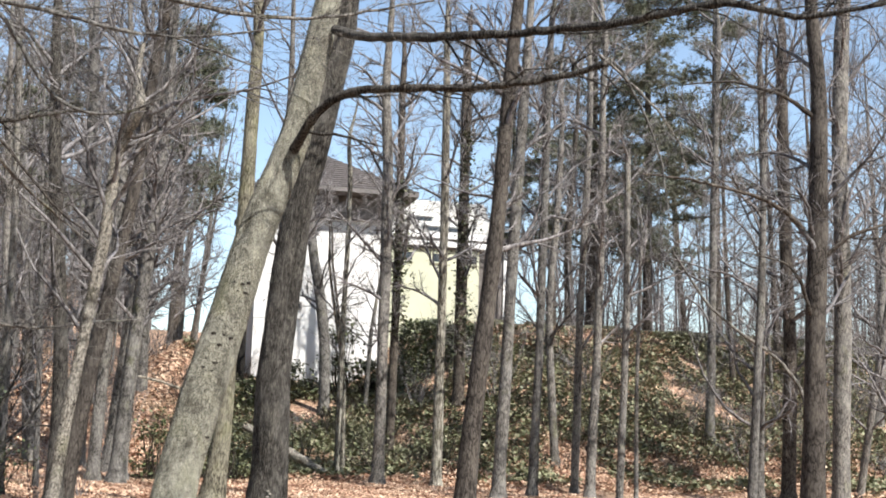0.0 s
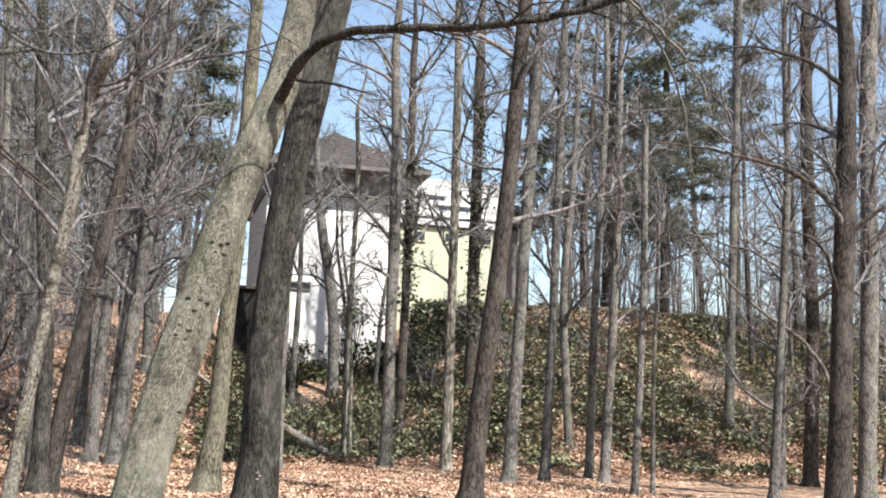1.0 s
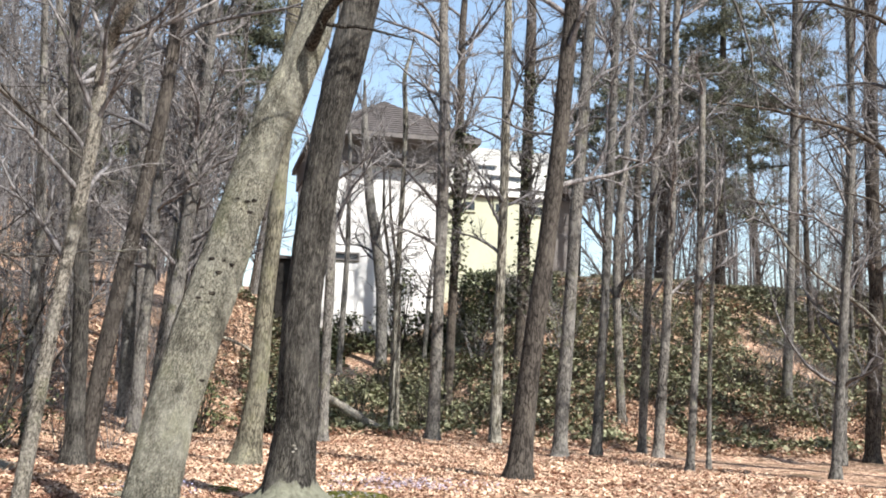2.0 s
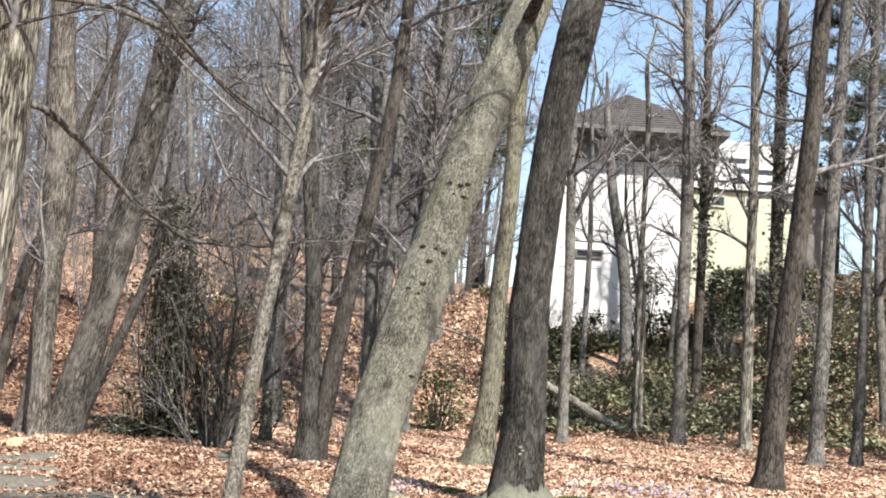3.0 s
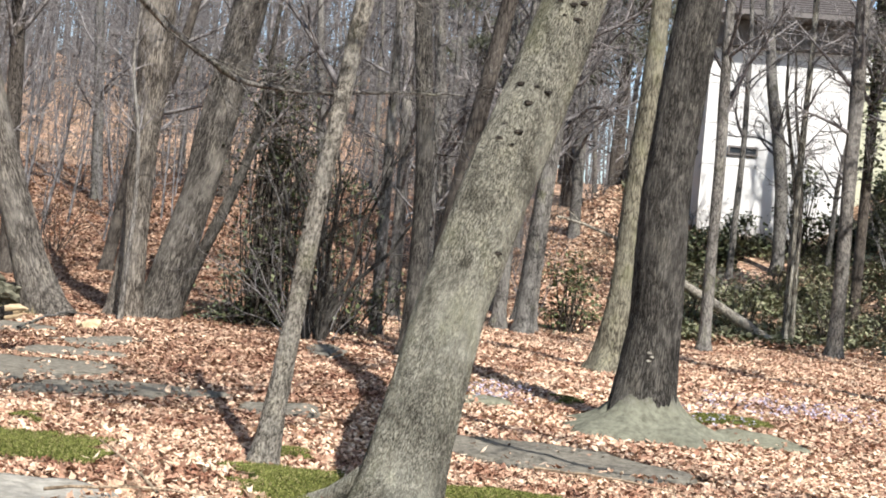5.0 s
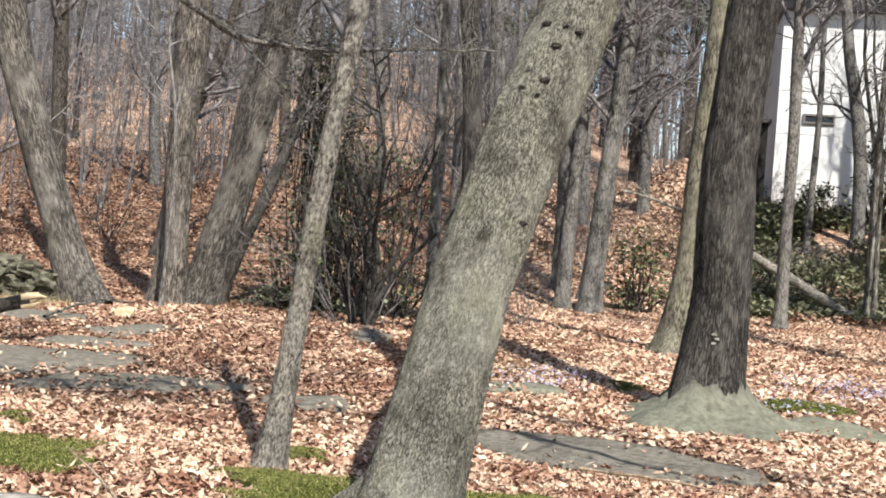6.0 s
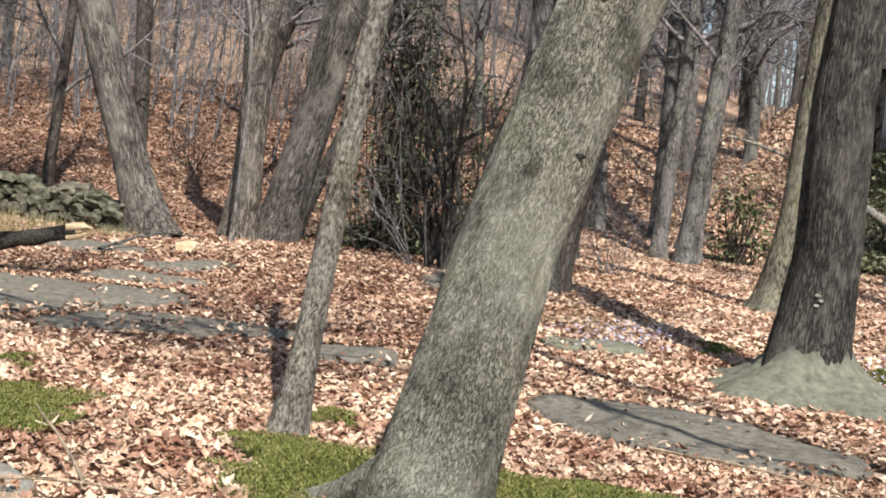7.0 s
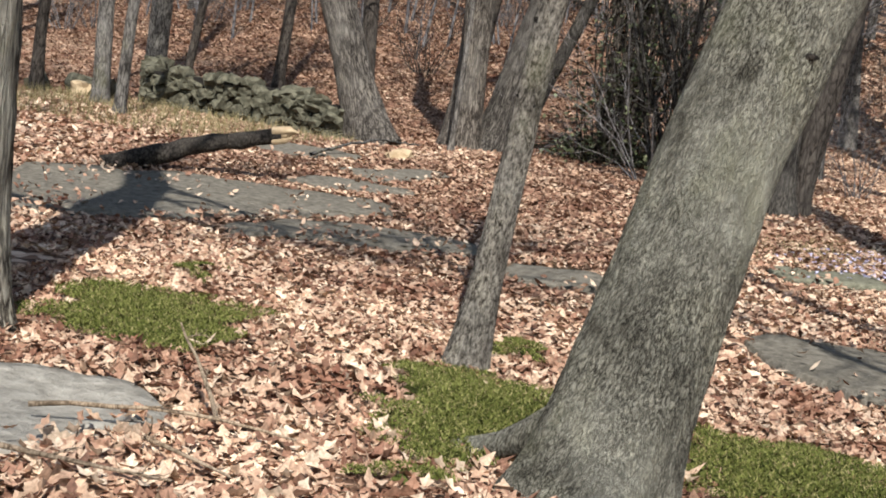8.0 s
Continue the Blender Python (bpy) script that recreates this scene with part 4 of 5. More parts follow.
thicket(soup, xs[m], ys[m], rng, (2.5, 9), 34, (0.1, 0.3), (0.02, 0.06), 0.014)
ys = rng.uniform(56, 76, 90)
xs = rng.uniform(0.36, 0.66, 90) * ys
thicket(soup, xs, ys, rng, (4, 11), 34, (0.1, 0.3), (0.03, 0.08), 0.018)
tagged(part("saplings", soup, TWIG), "thickets of thin bare saplings on the slopes", "saplings", kind="stuff")

# brushwood: fine bare twigs on the slopes, too many to count
rng = np.random.default_rng(23)
soup = Soup()
ys = np.concatenate([45 + 43 * rng.random(3000) ** 0.8, rng.uniform(44, 60, 500), rng.uniform(41, 56, 2600)])
xs = np.concatenate([-6.0 - rng.random(3000) * (1.1 * (ys[:3000] - 8) - 6.0), rng.uniform(-4, 6, 500), 8 + rng.random(2600) * (0.68 * ys[3500:] - 8)])
n = len(xs)
h = rng.uniform(0.5, 2.6, n) * np.where(np.arange(n) < 3000, 0.8, 0.45)
p = np.stack([xs, ys, ground(xs, ys) - 0.05], -1)
d = np.stack([rng.normal(0, 0.45, n), rng.normal(0, 0.45, n), np.ones(n)], -1) * h[:, None]
w = rng.uniform(0.006, 0.012, n)
q = p + d * 0.55 + rng.normal(0, 0.08, (n, 3))
soup.tubes(np.stack([p, q, p + d + rng.normal(0, 0.15, (n, 3))], 1), np.stack([w * 1.3, w, w * 0.4], 1))
e = np.stack([rng.normal(0, 0.5, n), rng.normal(0, 0.5, n), np.full(n, 0.5)], -1) * h[:, None] * 0.5
soup.tubes(np.stack([q, q + e], 1), np.stack([w * 0.8, w * 0.4], 1))
tagged(part("brushwood", soup, BARK_BROWN), "tangled bare brown brushwood on the slopes", "brush", kind="stuff")

# ---- undergrowth ----


def shrub_template(seed, height, stems, kids, mat, name="bare_shrub", label="leafless brown twiggy shrub", spread=0.5):
    rng = np.random.default_rng(seed)
    ob = thing(name, label, "shrub", "undergrowth")
    s = Soup()
    for _ in range(stems):
        a = rng.uniform(0, 6.28)
        base = np.array([math.cos(a), math.sin(a), 0]) * rng.uniform(0, 0.25) + np.array([0, 0, -0.1])
        way = np.array([math.cos(a) * rng.uniform(0.05, spread), math.sin(a) * rng.uniform(0.05, spread), 1.0])
        branch(s, base, way, height * rng.uniform(0.55, 1.1), 0.016, rng, 0, kids, 0.02, 4, 0.0045)
    part("thicket", s, mat, ob)
    return ob


SHRUBS = [shrub_template(300 + k, h, n, (5, 5), m, spread=sp) for k, (h, n, m, sp) in enumerate([
    (2.6, 12, TWIG, 0.6), (1.8, 12, BARK_BROWN, 0.8), (3.4, 11, TWIG, 0.4), (1.3, 12, TWIG, 0.9), (4.2, 9, BARK_BROWN, 0.35)])]
rng = np.random.default_rng(31)
placed, made = set(), 0
while made < 64:
    zone = rng.random()
    if zone < 0.55:
        y = rng.uniform(38, 62)
        x = rng.uniform(-0.9 * (y - 9), -3.5)
    elif zone < 0.68:
        y = rng.uniform(42, 54)
        x = rng.uniform(-4, 6.5)
    else:
        y = rng.uniform(41, 54)
        x = rng.uniform(8, 0.62 * y + 3)
    if y < 33 and x > -7:
        continue
    k = int(rng.integers(len(SHRUBS)))
    m = pose(x, y, float(ground(np.array(x), np.array(y))), rz=rng.uniform(0, 360))
    if k not in placed:
        placed.add(k)
        SHRUBS[k].matrix_basis = m
    else:
        f = rng.uniform(0.7, 1.2)
        copy_thing(SHRUBS[k], m).scale = (f, f, f)
    made += 1

# twiggy shrubs before the evergreens
for k, (x, y, f) in enumerate([(-1.1, 28.3, 0.55), (-0.3, 29.6, 0.6)]):
    copy_thing(SHRUBS[(2, 0)[k]], pose(x, y, float(ground(np.array(x), np.array(y))), rz=k * 61)).scale = (f, f, f)

# the large leafless shrub by the twin trees
bush = thing("bare_shrub", "large many-stemmed leafless shrub with dark stems", "shrub")
rng = np.random.default_rng(41)
s = Soup()
for _ in range(11):
    a = rng.uniform(0, 6.28)
    base = np.array([-2.42 + 0.16 * math.cos(a), 26.5 + 0.16 * math.sin(a), -0.15])
    branch(s, base, (0.13 * math.cos(a), 0.13 * math.sin(a), 1), rng.uniform(2.6, 4.6), 0.045, rng, 0, (5, 4), 0.01, 6, 0.005)
part("thicket", s, BARK_DARK, bush)
s = Soup()
for _ in range(10):
    a = rng.uniform(0, 6.28)
    base = np.array([-2.42 + 0.3 * math.cos(a), 26.5 + 0.3 * math.sin(a), -0.1])
    branch(s, base, (0.5 * math.cos(a), 0.5 * math.sin(a), 1), rng.uniform(1.4, 3.0), 0.012, rng, 0, (6, 4), 0.0, 4, 0.004)
part("outer_growth", s, TWIG, bush, "fine pale shoots")


def leaves_at(soup, pts, rng, size, flat=0.6, narrow=0.42, simple=False):
    """Small folded leaves about the given points."""
    n = len(pts)
    v0 = np.array([(0, 0, 0), (0.5, narrow, 0.08), (1, 0, -0.05), (0.5, -narrow, 0.08), (0.5, 0, 0.0)])
    f0 = np.array([(0, 4, 1), (1, 4, 2), (2, 4, 3), (3, 4, 0)])
    if simple:
        v0, f0 = v0[:4], np.array([(0, 2, 1), (0, 3, 2)])
    a, b = rng.uniform(0, 6.28, n), rng.normal(0, flat, n)
    sz = rng.uniform(0.6, 1.2, n) * size
    p = v0[None] * sz[:, None, None]
    x, y, z = p[:, :, 0], p[:, :, 1], p[:, :, 2]
    x, z = x * np.cos(b)[:, None] - z * np.sin(b)[:, None], x * np.sin(b)[:, None] + z * np.cos(b)[:, None]
    X = x * np.cos(a)[:, None] - y * np.sin(a)[:, None]
    Y = x * np.sin(a)[:, None] + y * np.cos(a)[:, None]
    q = np.stack([X, Y, z], -1) + np.asarray(pts)[:, None]
    soup.add(q.reshape(-1, 3), (f0[None] + (np.arange(n) * len(v0))[:, None, None]).reshape(-1, 3))


def evergreen(name, label, x, y, rx, ry, h, clumps, per, size, seed, mat=None, cone=False):
    """A broadleaf evergreen: stems inside, clumps of leaves with gaps outside."""
    rng = np.random.default_rng(seed)
    g = float(ground(np.array(x), np.array(y)))
    ob = thing(name, label, "shrub")
    st, lf = Soup(), Soup()
    for _ in range(clumps):
        a, f, r = rng.uniform(0, 6.28), rng.uniform(0.08, 1.0), math.sqrt(rng.uniform(0.15, 1))
        w = math.sin(math.pi * min(1, 0.25 + 0.7 * f)) ** 0.6
        if cone:
            w = 1.1 - f + 0.12 * math.sin(9 * f + 2 * a)
        c = np.array([x + rx * r * w * math.cos(a), y + ry * r * w * math.sin(a), g + h * f])
        root = np.array([x + 0.15 * rng.normal(), y + 0.15 * rng.normal(), g - 0.1])
        st.tube([root, root * 0.4 + c * 0.6 + rng.normal(0, 0.12, 3) - np.array([0, 0, 0.15 * h]), c], [0.028, 0.016, 0.006], 4)
        pts = c + rng.normal(0, 1, (per, 3)) * np.array([0.24, 0.24, 0.15]) * (0.6 + 0.3 * h / 3)
        leaves_at(lf, pts, rng, size)
    part("framework", st, BARK_BROWN, ob)
    part("foliage", lf, mat or EVERGREEN, ob, "dark glossy evergreen leaves")
    return ob


evergreen("evergreen_shrub", "tall dark feathery evergreen shrub behind the twin trees", -4.0, 29.3, 1.4, 0.9, 4.9, 130, 36, 0.09, 51, None, True)
# added skirt: its dark leaves stand for a shaded band on the ground
evergreen("evergreen_shrub", "low evergreen skirt added for a dark shaded band on the ground", -4.1, 28.9, 1.4, 0.3, 0.35, 30, 36, 0.09, 56)
evergreen("evergreen_shrub", "dark evergreen shrub among leafless stems", -2.6, 29.4, 1.2, 1.0, 2.8, 50, 34, 0.09, 52, IVY)
evergreen("evergreen_shrub", "low evergreen shrub under grey trees", 1.55, 37.6, 0.7, 0.6, 1.9, 40, 30, 0.11, 53, IVY)
evergreen("evergreen_shrub", "low evergreen shrub on leaf-strewn slope", 3.5, 39.0, 0.9, 0.7, 1.5, 34, 30, 0.12, 54)
for k, (x, y, rx, h) in enumerate([(9.3, 52.6, 0.8, 3.6), (7.3, 52.5, 0.9, 1.4), (10.6, 52.8, 1.1, 1.4), (5.9, 50.5, 1.0, 1.2)]):
    evergreen("evergreen_shrub", "dark evergreen shrub at the foot of the house", x, y, rx, 0.8, h, 46, 26, 0.16, 60 + k)
for k, (x, y, rx, h) in enumerate([(6.4, 42.0, 1.0, 1.7), (8.6, 42.5, 1.1, 1.3), (5.0, 43.5, 1.0, 1.6), (11.5, 43.5, 1.2, 1.1), (17, 43, 1.4, 1.0), (20, 45, 1.5, 1.2), (14, 45, 1.4, 0.9)]):
    evergreen("evergreen_shrub", "olive-green evergreen shrub on the bank", x, y, rx, 0.8, h, 22, 26, 0.12, 80 + k, COVER)



def hedge(x0, x1, y0, y1, top, n, seed):
    """A clipped hedge: dense leaves through a block with an uneven flat top, on a few stems."""
    rng = np.random.default_rng(seed)
    ob = thing("hedge", "dark clipped evergreen hedge before the green house", "hedge")
    st, lf = Soup(), Soup()
    xs, ys = rng.uniform(x0, x1, n), y0 + (y1 - y0) * rng.random(n) ** 1.6
    g = ground(xs, ys)
    hi = top + 0.12 * np.sin(xs * 2.1) + 0.06 * np.sin(xs * 5.3 + 1) - 0.25 * (np.abs((xs - (x0 + x1) / 2) / (x1 - x0)) > 0.46)
    f = rng.random(n) ** 0.75
    leaves_at(lf, np.stack([xs, ys + 0.08 * np.sin(xs * 3 + f * 5), g + (hi - g) * f], -1), rng, 0.13, 0.7)
    for k in range(16):
        x, y = x0 + (x1 - x0) * (k + 0.5) / 16, (y0 + y1) / 2 + rng.normal(0, 0.15)
        z = float(ground(np.array(x), np.array(y)))
        st.tube([(x, y, z - 0.1), (x + rng.normal(0, 0.1), y, z + 0.8), (x + rng.normal(0, 0.2), y, top - 0.1)], [0.04, 0.03, 0.01], 5)
    part("framework", st, BARK_BROWN, ob)
    part("foliage", lf, EVERGREEN, ob)


hedge(11.5, 15.4, 51.0, 52.6, 6.65, 13000, 91)

# ---- pines ----


def pine(x, y, height, radius, seed, first=0.25, reach=3.6, boughs=46, lean=0.0):
    rng = np.random.default_rng(seed)
    g = float(ground(np.array(x), np.array(y)))
    ob = thing("pine_tree", "tall pine with tufted grey-green needles", "tree")
    line = smooth_line([(x, y, g - 0.3, radius), (x + lean * 0.5, y, g + height * 0.5, radius * 0.7), (x + lean, y, g + height, 0.04)], 0.8)
    part("trunk", trunk_soup(line, 10, 0.3, seed=seed), BARK_BROWN, ob)
    nd = Soup()
    for _ in range(boughs):
        f = rng.uniform(first, 0.99)
        k = min(int(f * len(line)), len(line) - 1)
        a = rng.uniform(0, 6.28)
        L = reach * (1.15 - f * 0.75) * rng.uniform(0.6, 1.15)
        pts = path(line[k, :3], (math.cos(a), math.sin(a), rng.uniform(-0.15, 0.35)), L, 5, rng, 0.12, 0.02)
        st = Soup()
        st.tube(pts, np.linspace(0.05, 0.012, 6), 4)
        part("bough", st, BARK_BROWN, ob)
        for _ in range(52):
            q = rng.uniform(0.25, 1.0) * 5
            i = min(int(q), 4)
            c = pts[i] + (pts[i + 1] - pts[i]) * (q - i) + rng.normal(0, 0.34, 3) * np.array([1, 1, 0.4])
            n = 13
            d = rng.normal(0, 1, (n, 3)) + np.array([0, 0, 0.5])
            d /= np.linalg.norm(d, axis=1)[:, None]
            side = np.cross(d, rng.normal(0, 1, (n, 3)))
            side /= np.linalg.norm(side, axis=1)[:, None] + 1e-9
            tip = c + d * rng.uniform(0.18, 0.38, n)[:, None]
            v = np.stack([c + side * 0.021, c - side * 0.021, tip], 1).reshape(-1, 3)
            nd.add(v, np.arange(3 * n).reshape(n, 3))
    part("foliage", nd, NEEDLES, ob, "tufts of grey-green needles")
    return ob


pine(24.0, 62.0, 25, 0.34, 71, 0.20, 5.4, 130)
pine(28.0, 64.0, 22, 0.3, 72, 0.25, 4.8, 90)
pine(21.2, 67.0, 16, 0.2, 73, 0.30, 3.0, 30)
pine(27.5, 55.0, 18, 0.26, 74, 0.35, 3.8, 34)
pine(3.0, 63.0, 16, 0.25, 75, 0.35, 4.2, 64)
pine(-3.2, 60.0, 15, 0.22, 76, 0.35, 3.6, 26)

# ---- ivy ----


def ivy(line, per_m, seed, spread=0.32):
    rng = np.random.default_rng(seed)
    ob = thing("ivy", "dark ivy climbing a tree trunk", "ivy")
    s = Soup()
    line = np.asarray(line, float)
    for a, b in zip(line[:-1], line[1:]):
        n = int(per_m * np.linalg.norm(b - a))
        f = rng.uniform(0, 1, n)[:, None]
        leaves_at(s, a + (b - a) * f + rng.normal(0, 1, (n, 3)) * np.array([spread, spread, 0.1]) * rng.uniform(0.5, 1.1, (n, 1)), rng, 0.15)
    part("foliage", s, EVERGREEN, ob)
    return ob


ivy([(13.1, 47.85, 5.0), (13.12, 47.85, 9.7), (13.13, 47.85, 14.0)], 150, 1, 0.26)
ivy([(9.87, 44.85, 5.4), (9.9, 44.85, 8.9), (9.87, 44.85, 11.0)], 170, 2, 0.26)

# ground cover on the bank
rng = np.random.default_rng(61)
n = 105000
xs, ys = rng.uniform(3, 36, n), rng.uniform(39.0, 54.6, n)
keep = np.array([noise.noise((x * 0.35, y * 0.35, 3.3)) + 0.5 * noise.noise((x * 1.1, y * 1.1, 7.0)) > -0.36 + max(0, 43.5 - y) * 0.13 for x, y in zip(xs, ys)]) & (xs < 0.68 * ys + 2)
xs, ys = xs[keep], ys[keep]
s = Soup()
leaves_at(s, np.stack([xs, ys, ground(xs, ys) + rng.uniform(0.03, 0.3, len(xs))], -1), rng, 0.17, 0.6, 0.42, True)
tagged(part("ground_cover", s, COVER), "olive-green evergreen ground cover on the bank", "ground cover", kind="stuff")

# fallen poles on the bank
log = thing("fallen_log", "pale grey fallen trunk propped on the bank", "log")
limb(log, [(7.0, 39.7, 0.36), (6.1, 39.9, 0.9), (5.12, 40.0, 1.47), (4.2, 40.2, 1.95)], 0.15, 0.11, BARK_MOTTLED, 0, 71, "trunk")
log = thing("fallen_log", "thin bleached fallen pole caught among saplings", "log")
limb(log, [(3.3, 40.1, 2.4), (2.81, 40.2, 2.77), (1.66, 40.3, 3.18), (1.0, 40.4, 3.3)], 0.05, 0.035, BARK_PALE, 2, 72, "trunk")

# ---- house on the bank ----


def box_part(name, lo, hi, mat, parent, label=""):
    s = Soup()
    s.box(lo, hi)
    return part(name, s, mat, parent, label, smooth=False)


def window(parent, x0, x1, z0, z1, y, trim, name="window"):
    """A window set in a wall that faces the wood: pane, with a frame of four bars proud of it."""
    w = box_part(name, (x0, y - 0.02, z0), (x1, y + 0.05, z1), PANE, parent, "dark glass pane in a frame")
    t = 0.07
    for lo, hi in (((x0 - t, z0 - t), (x0, z1 + t)), ((x1, z0 - t), (x1 + t, z1 + t)), ((x0, z1), (x1, z1 + t)), ((x0, z0 - t), (x1, z0))):
        box_part("frame", (lo[0], y - 0.06, lo[1]), (hi[0], y + 0.03, hi[1]), trim, w)
    return w


house = thing("house", "white stucco house with dark hipped roof on the bank", "house")
levels = [3.4, 5.1, 6.95, 8.55, 10.1, 11.55]
for a, b in zip(levels, levels[1:]):
    box_part("wall_panel", (6.0, 56.0, a), (11.6, 64.0, b - 0.025), STUCCO, house)
box_part("wall_core", (6.03, 56.03, 3.4), (11.57, 63.9, 11.5), STUCCO, house)
e = 1.3
x0, x1, y0, y1, z0, z1 = 5.75, 11.6 + e, 56 - e, 64 + e, 12.75, 15.2
rows = 15
for k in range(rows):
    f0, f1 = k / rows, (k + 1) / rows
    i0, i1, j0, j1 = 3.6 * f0, 3.6 * f1 + 0.03, 4.6 * f0, 4.6 * f1 + 0.03
    h0, h1 = z0 + (z1 - z0) * f0 + 0.035, z0 + (z1 - z0) * f1 + 0.01
    lo = [(x0 + i0, y0 + j0, h0), (x1 - i0, y0 + j0, h0), (x1 - i0, y1 - j0, h0), (x0 + i0, y1 - j0, h0)]
    hi = [(x0 + i1, y0 + j1, h1), (x1 - i1, y0 + j1, h1), (x1 - i1, y1 - j1, h1), (x0 + i1, y1 - j1, h1)]
    dn = [(a, b, c - 0.05) for a, b, c in lo]
    s = Soup()
    s.add(dn + lo + hi, [(n, (n + 1) % 4, 4 + (n + 1) % 4, 4 + n) for n in range(4)] + [(4 + n, 4 + (n + 1) % 4, 8 + (n + 1) % 4, 8 + n) for n in range(4)])
    part("shingle_course", s, SHINGLE, house, smooth=False)
s = Soup()
s.add([(x0 + 3.55, y0 + 4.55, z1), (x1 - 3.55, y0 + 4.55, z1), (x1 - 3.55, y1 - 4.55, z1), (x0 + 3.55, y1 - 4.55, z1)], [(0, 1, 2, 3)])
part("roof_cap", s, SHINGLE, house, "dark brown shingled hip roof", smooth=False)
box_part("eave", (x0, y0, 12.55), (x1, y1, 12.745), SOFFIT, house, "deep brown boxed eave")
box_part("frieze", (5.9, 55.7, 11.553), (11.9, 64.3, 12.547), SOFFIT, house, "grey-brown band under the eave")
window(house, 7.0, 8.0, 7.42, 7.64, 55.97, SOFFIT)
shed = thing("shed", "shed beside the white house, its dark open front painted on", "shed")
# closed box; the dark inside of an open shed is only its colour
box_part("body", (4.55, 54.6, 3.6), (5.6, 55.9, 7.1), PAINTED_DARK, shed)
box_part("roof", (4.45, 54.45, 7.1), (5.7, 55.95, 7.22), SHINGLE, shed)

annex = thing("neighbouring_house", "pale green house with white cornice and grey upper storey", "house")
box_part("wall", (12.3, 60, 6.0), (17.3, 68, 11.2), GREEN_PAINT, annex)
box_part("cornice", (12.15, 59.75, 11.3), (17.6, 68.2, 11.56), WHITE_TRIM, annex)
box_part("cornice", (12.2, 59.85, 11.72), (17.6, 68.1, 12.0), WHITE_TRIM, annex)
box_part("frieze", (12.25, 59.95, 11.2), (17.4, 68.0, 11.3), SOFFIT, annex)
box_part("frieze", (12.25, 59.95, 11.56), (17.4, 68.0, 11.72), SOFFIT, annex)
for x in (13.35, 14.9, 16.6):
    window(annex, x, x + 0.55, 10.55, 10.95, 59.97, GREEN_PAINT)
# steep grey upper roof laid in courses, with white dormer sills
for k in range(10):
    f0, f1 = k / 10, (k + 1) / 10
    s = Soup()
    y0, y1, z0, z1 = 60.3 + 2.2 * f0, 60.3 + 2.2 * f1 + 0.02, 12.0 + 2.1 * f0, 12.0 + 2.1 * f1
    s.add([(12.3, y0, z0 - 0.03), (18.2, y0, z0 - 0.03), (18.2, y0, z0 + 0.03), (12.3, y0, z0 + 0.03), (18.2, y1, z1 + 0.01), (12.3, y1, z1 + 0.01)], [(0, 1, 2, 3), (3, 2, 4, 5)])
    part("shingle_course", s, SIDING, annex, smooth=False)
box_part("upper_storey", (12.35, 62.5, 12.0), (18.15, 68, 14.1), SIDING, annex, "pale grey upper storey")
for x0, x1, z in ((14.2, 15.2, 13.0), (14.6, 16.5, 12.42), (12.9, 13.5, 12.12)):
    y = 60.3 + (z - 12.0) / 2.1 * 2.2 - 0.25
    d = box_part("dormer", (x0, y, z - 0.34), (x1, y + 0.9, z), SIDING, annex)
    box_part("sill", (x0 - 0.06, y - 0.08, z), (x1 + 0.06, y + 0.9, z + 0.14), WHITE_TRIM, d)
    box_part("pane", (x0 + 0.1, y - 0.015, z - 0.27), (x1 - 0.1, y, z - 0.06), PANE, d)
# plain box; its dark brown colour stands for the shade of an open porch
box_part("wing", (17.35, 61.0, 6.6), (19.0, 67, 11.5), SOFFIT, annex, "brown side wing, its colour dark for shade")
box_part("wing_post", (18.85, 60.9, 6.6), (19.05, 60.99, 11.5), WHITE_TRIM, annex)
box_part("wing_eave", (17.2, 60.3, 11.75), (19.9, 67.5, 12.0), SHINGLE, annex)

# low wall along the top of the bank, with stones on it
crest = thing("low_wall", "weathered low wall along the top of the bank", "wall")
for k in range(26):
    x = 16.2 + k * 0.9
    r = random.Random(k)
    g = float(ground(np.array(x), np.array(54.6)))
    box_part("block", (x, 54.5, g - 0.2), (x + 0.86, 54.95, g + r.uniform(0.25, 0.42)), STONE, crest)

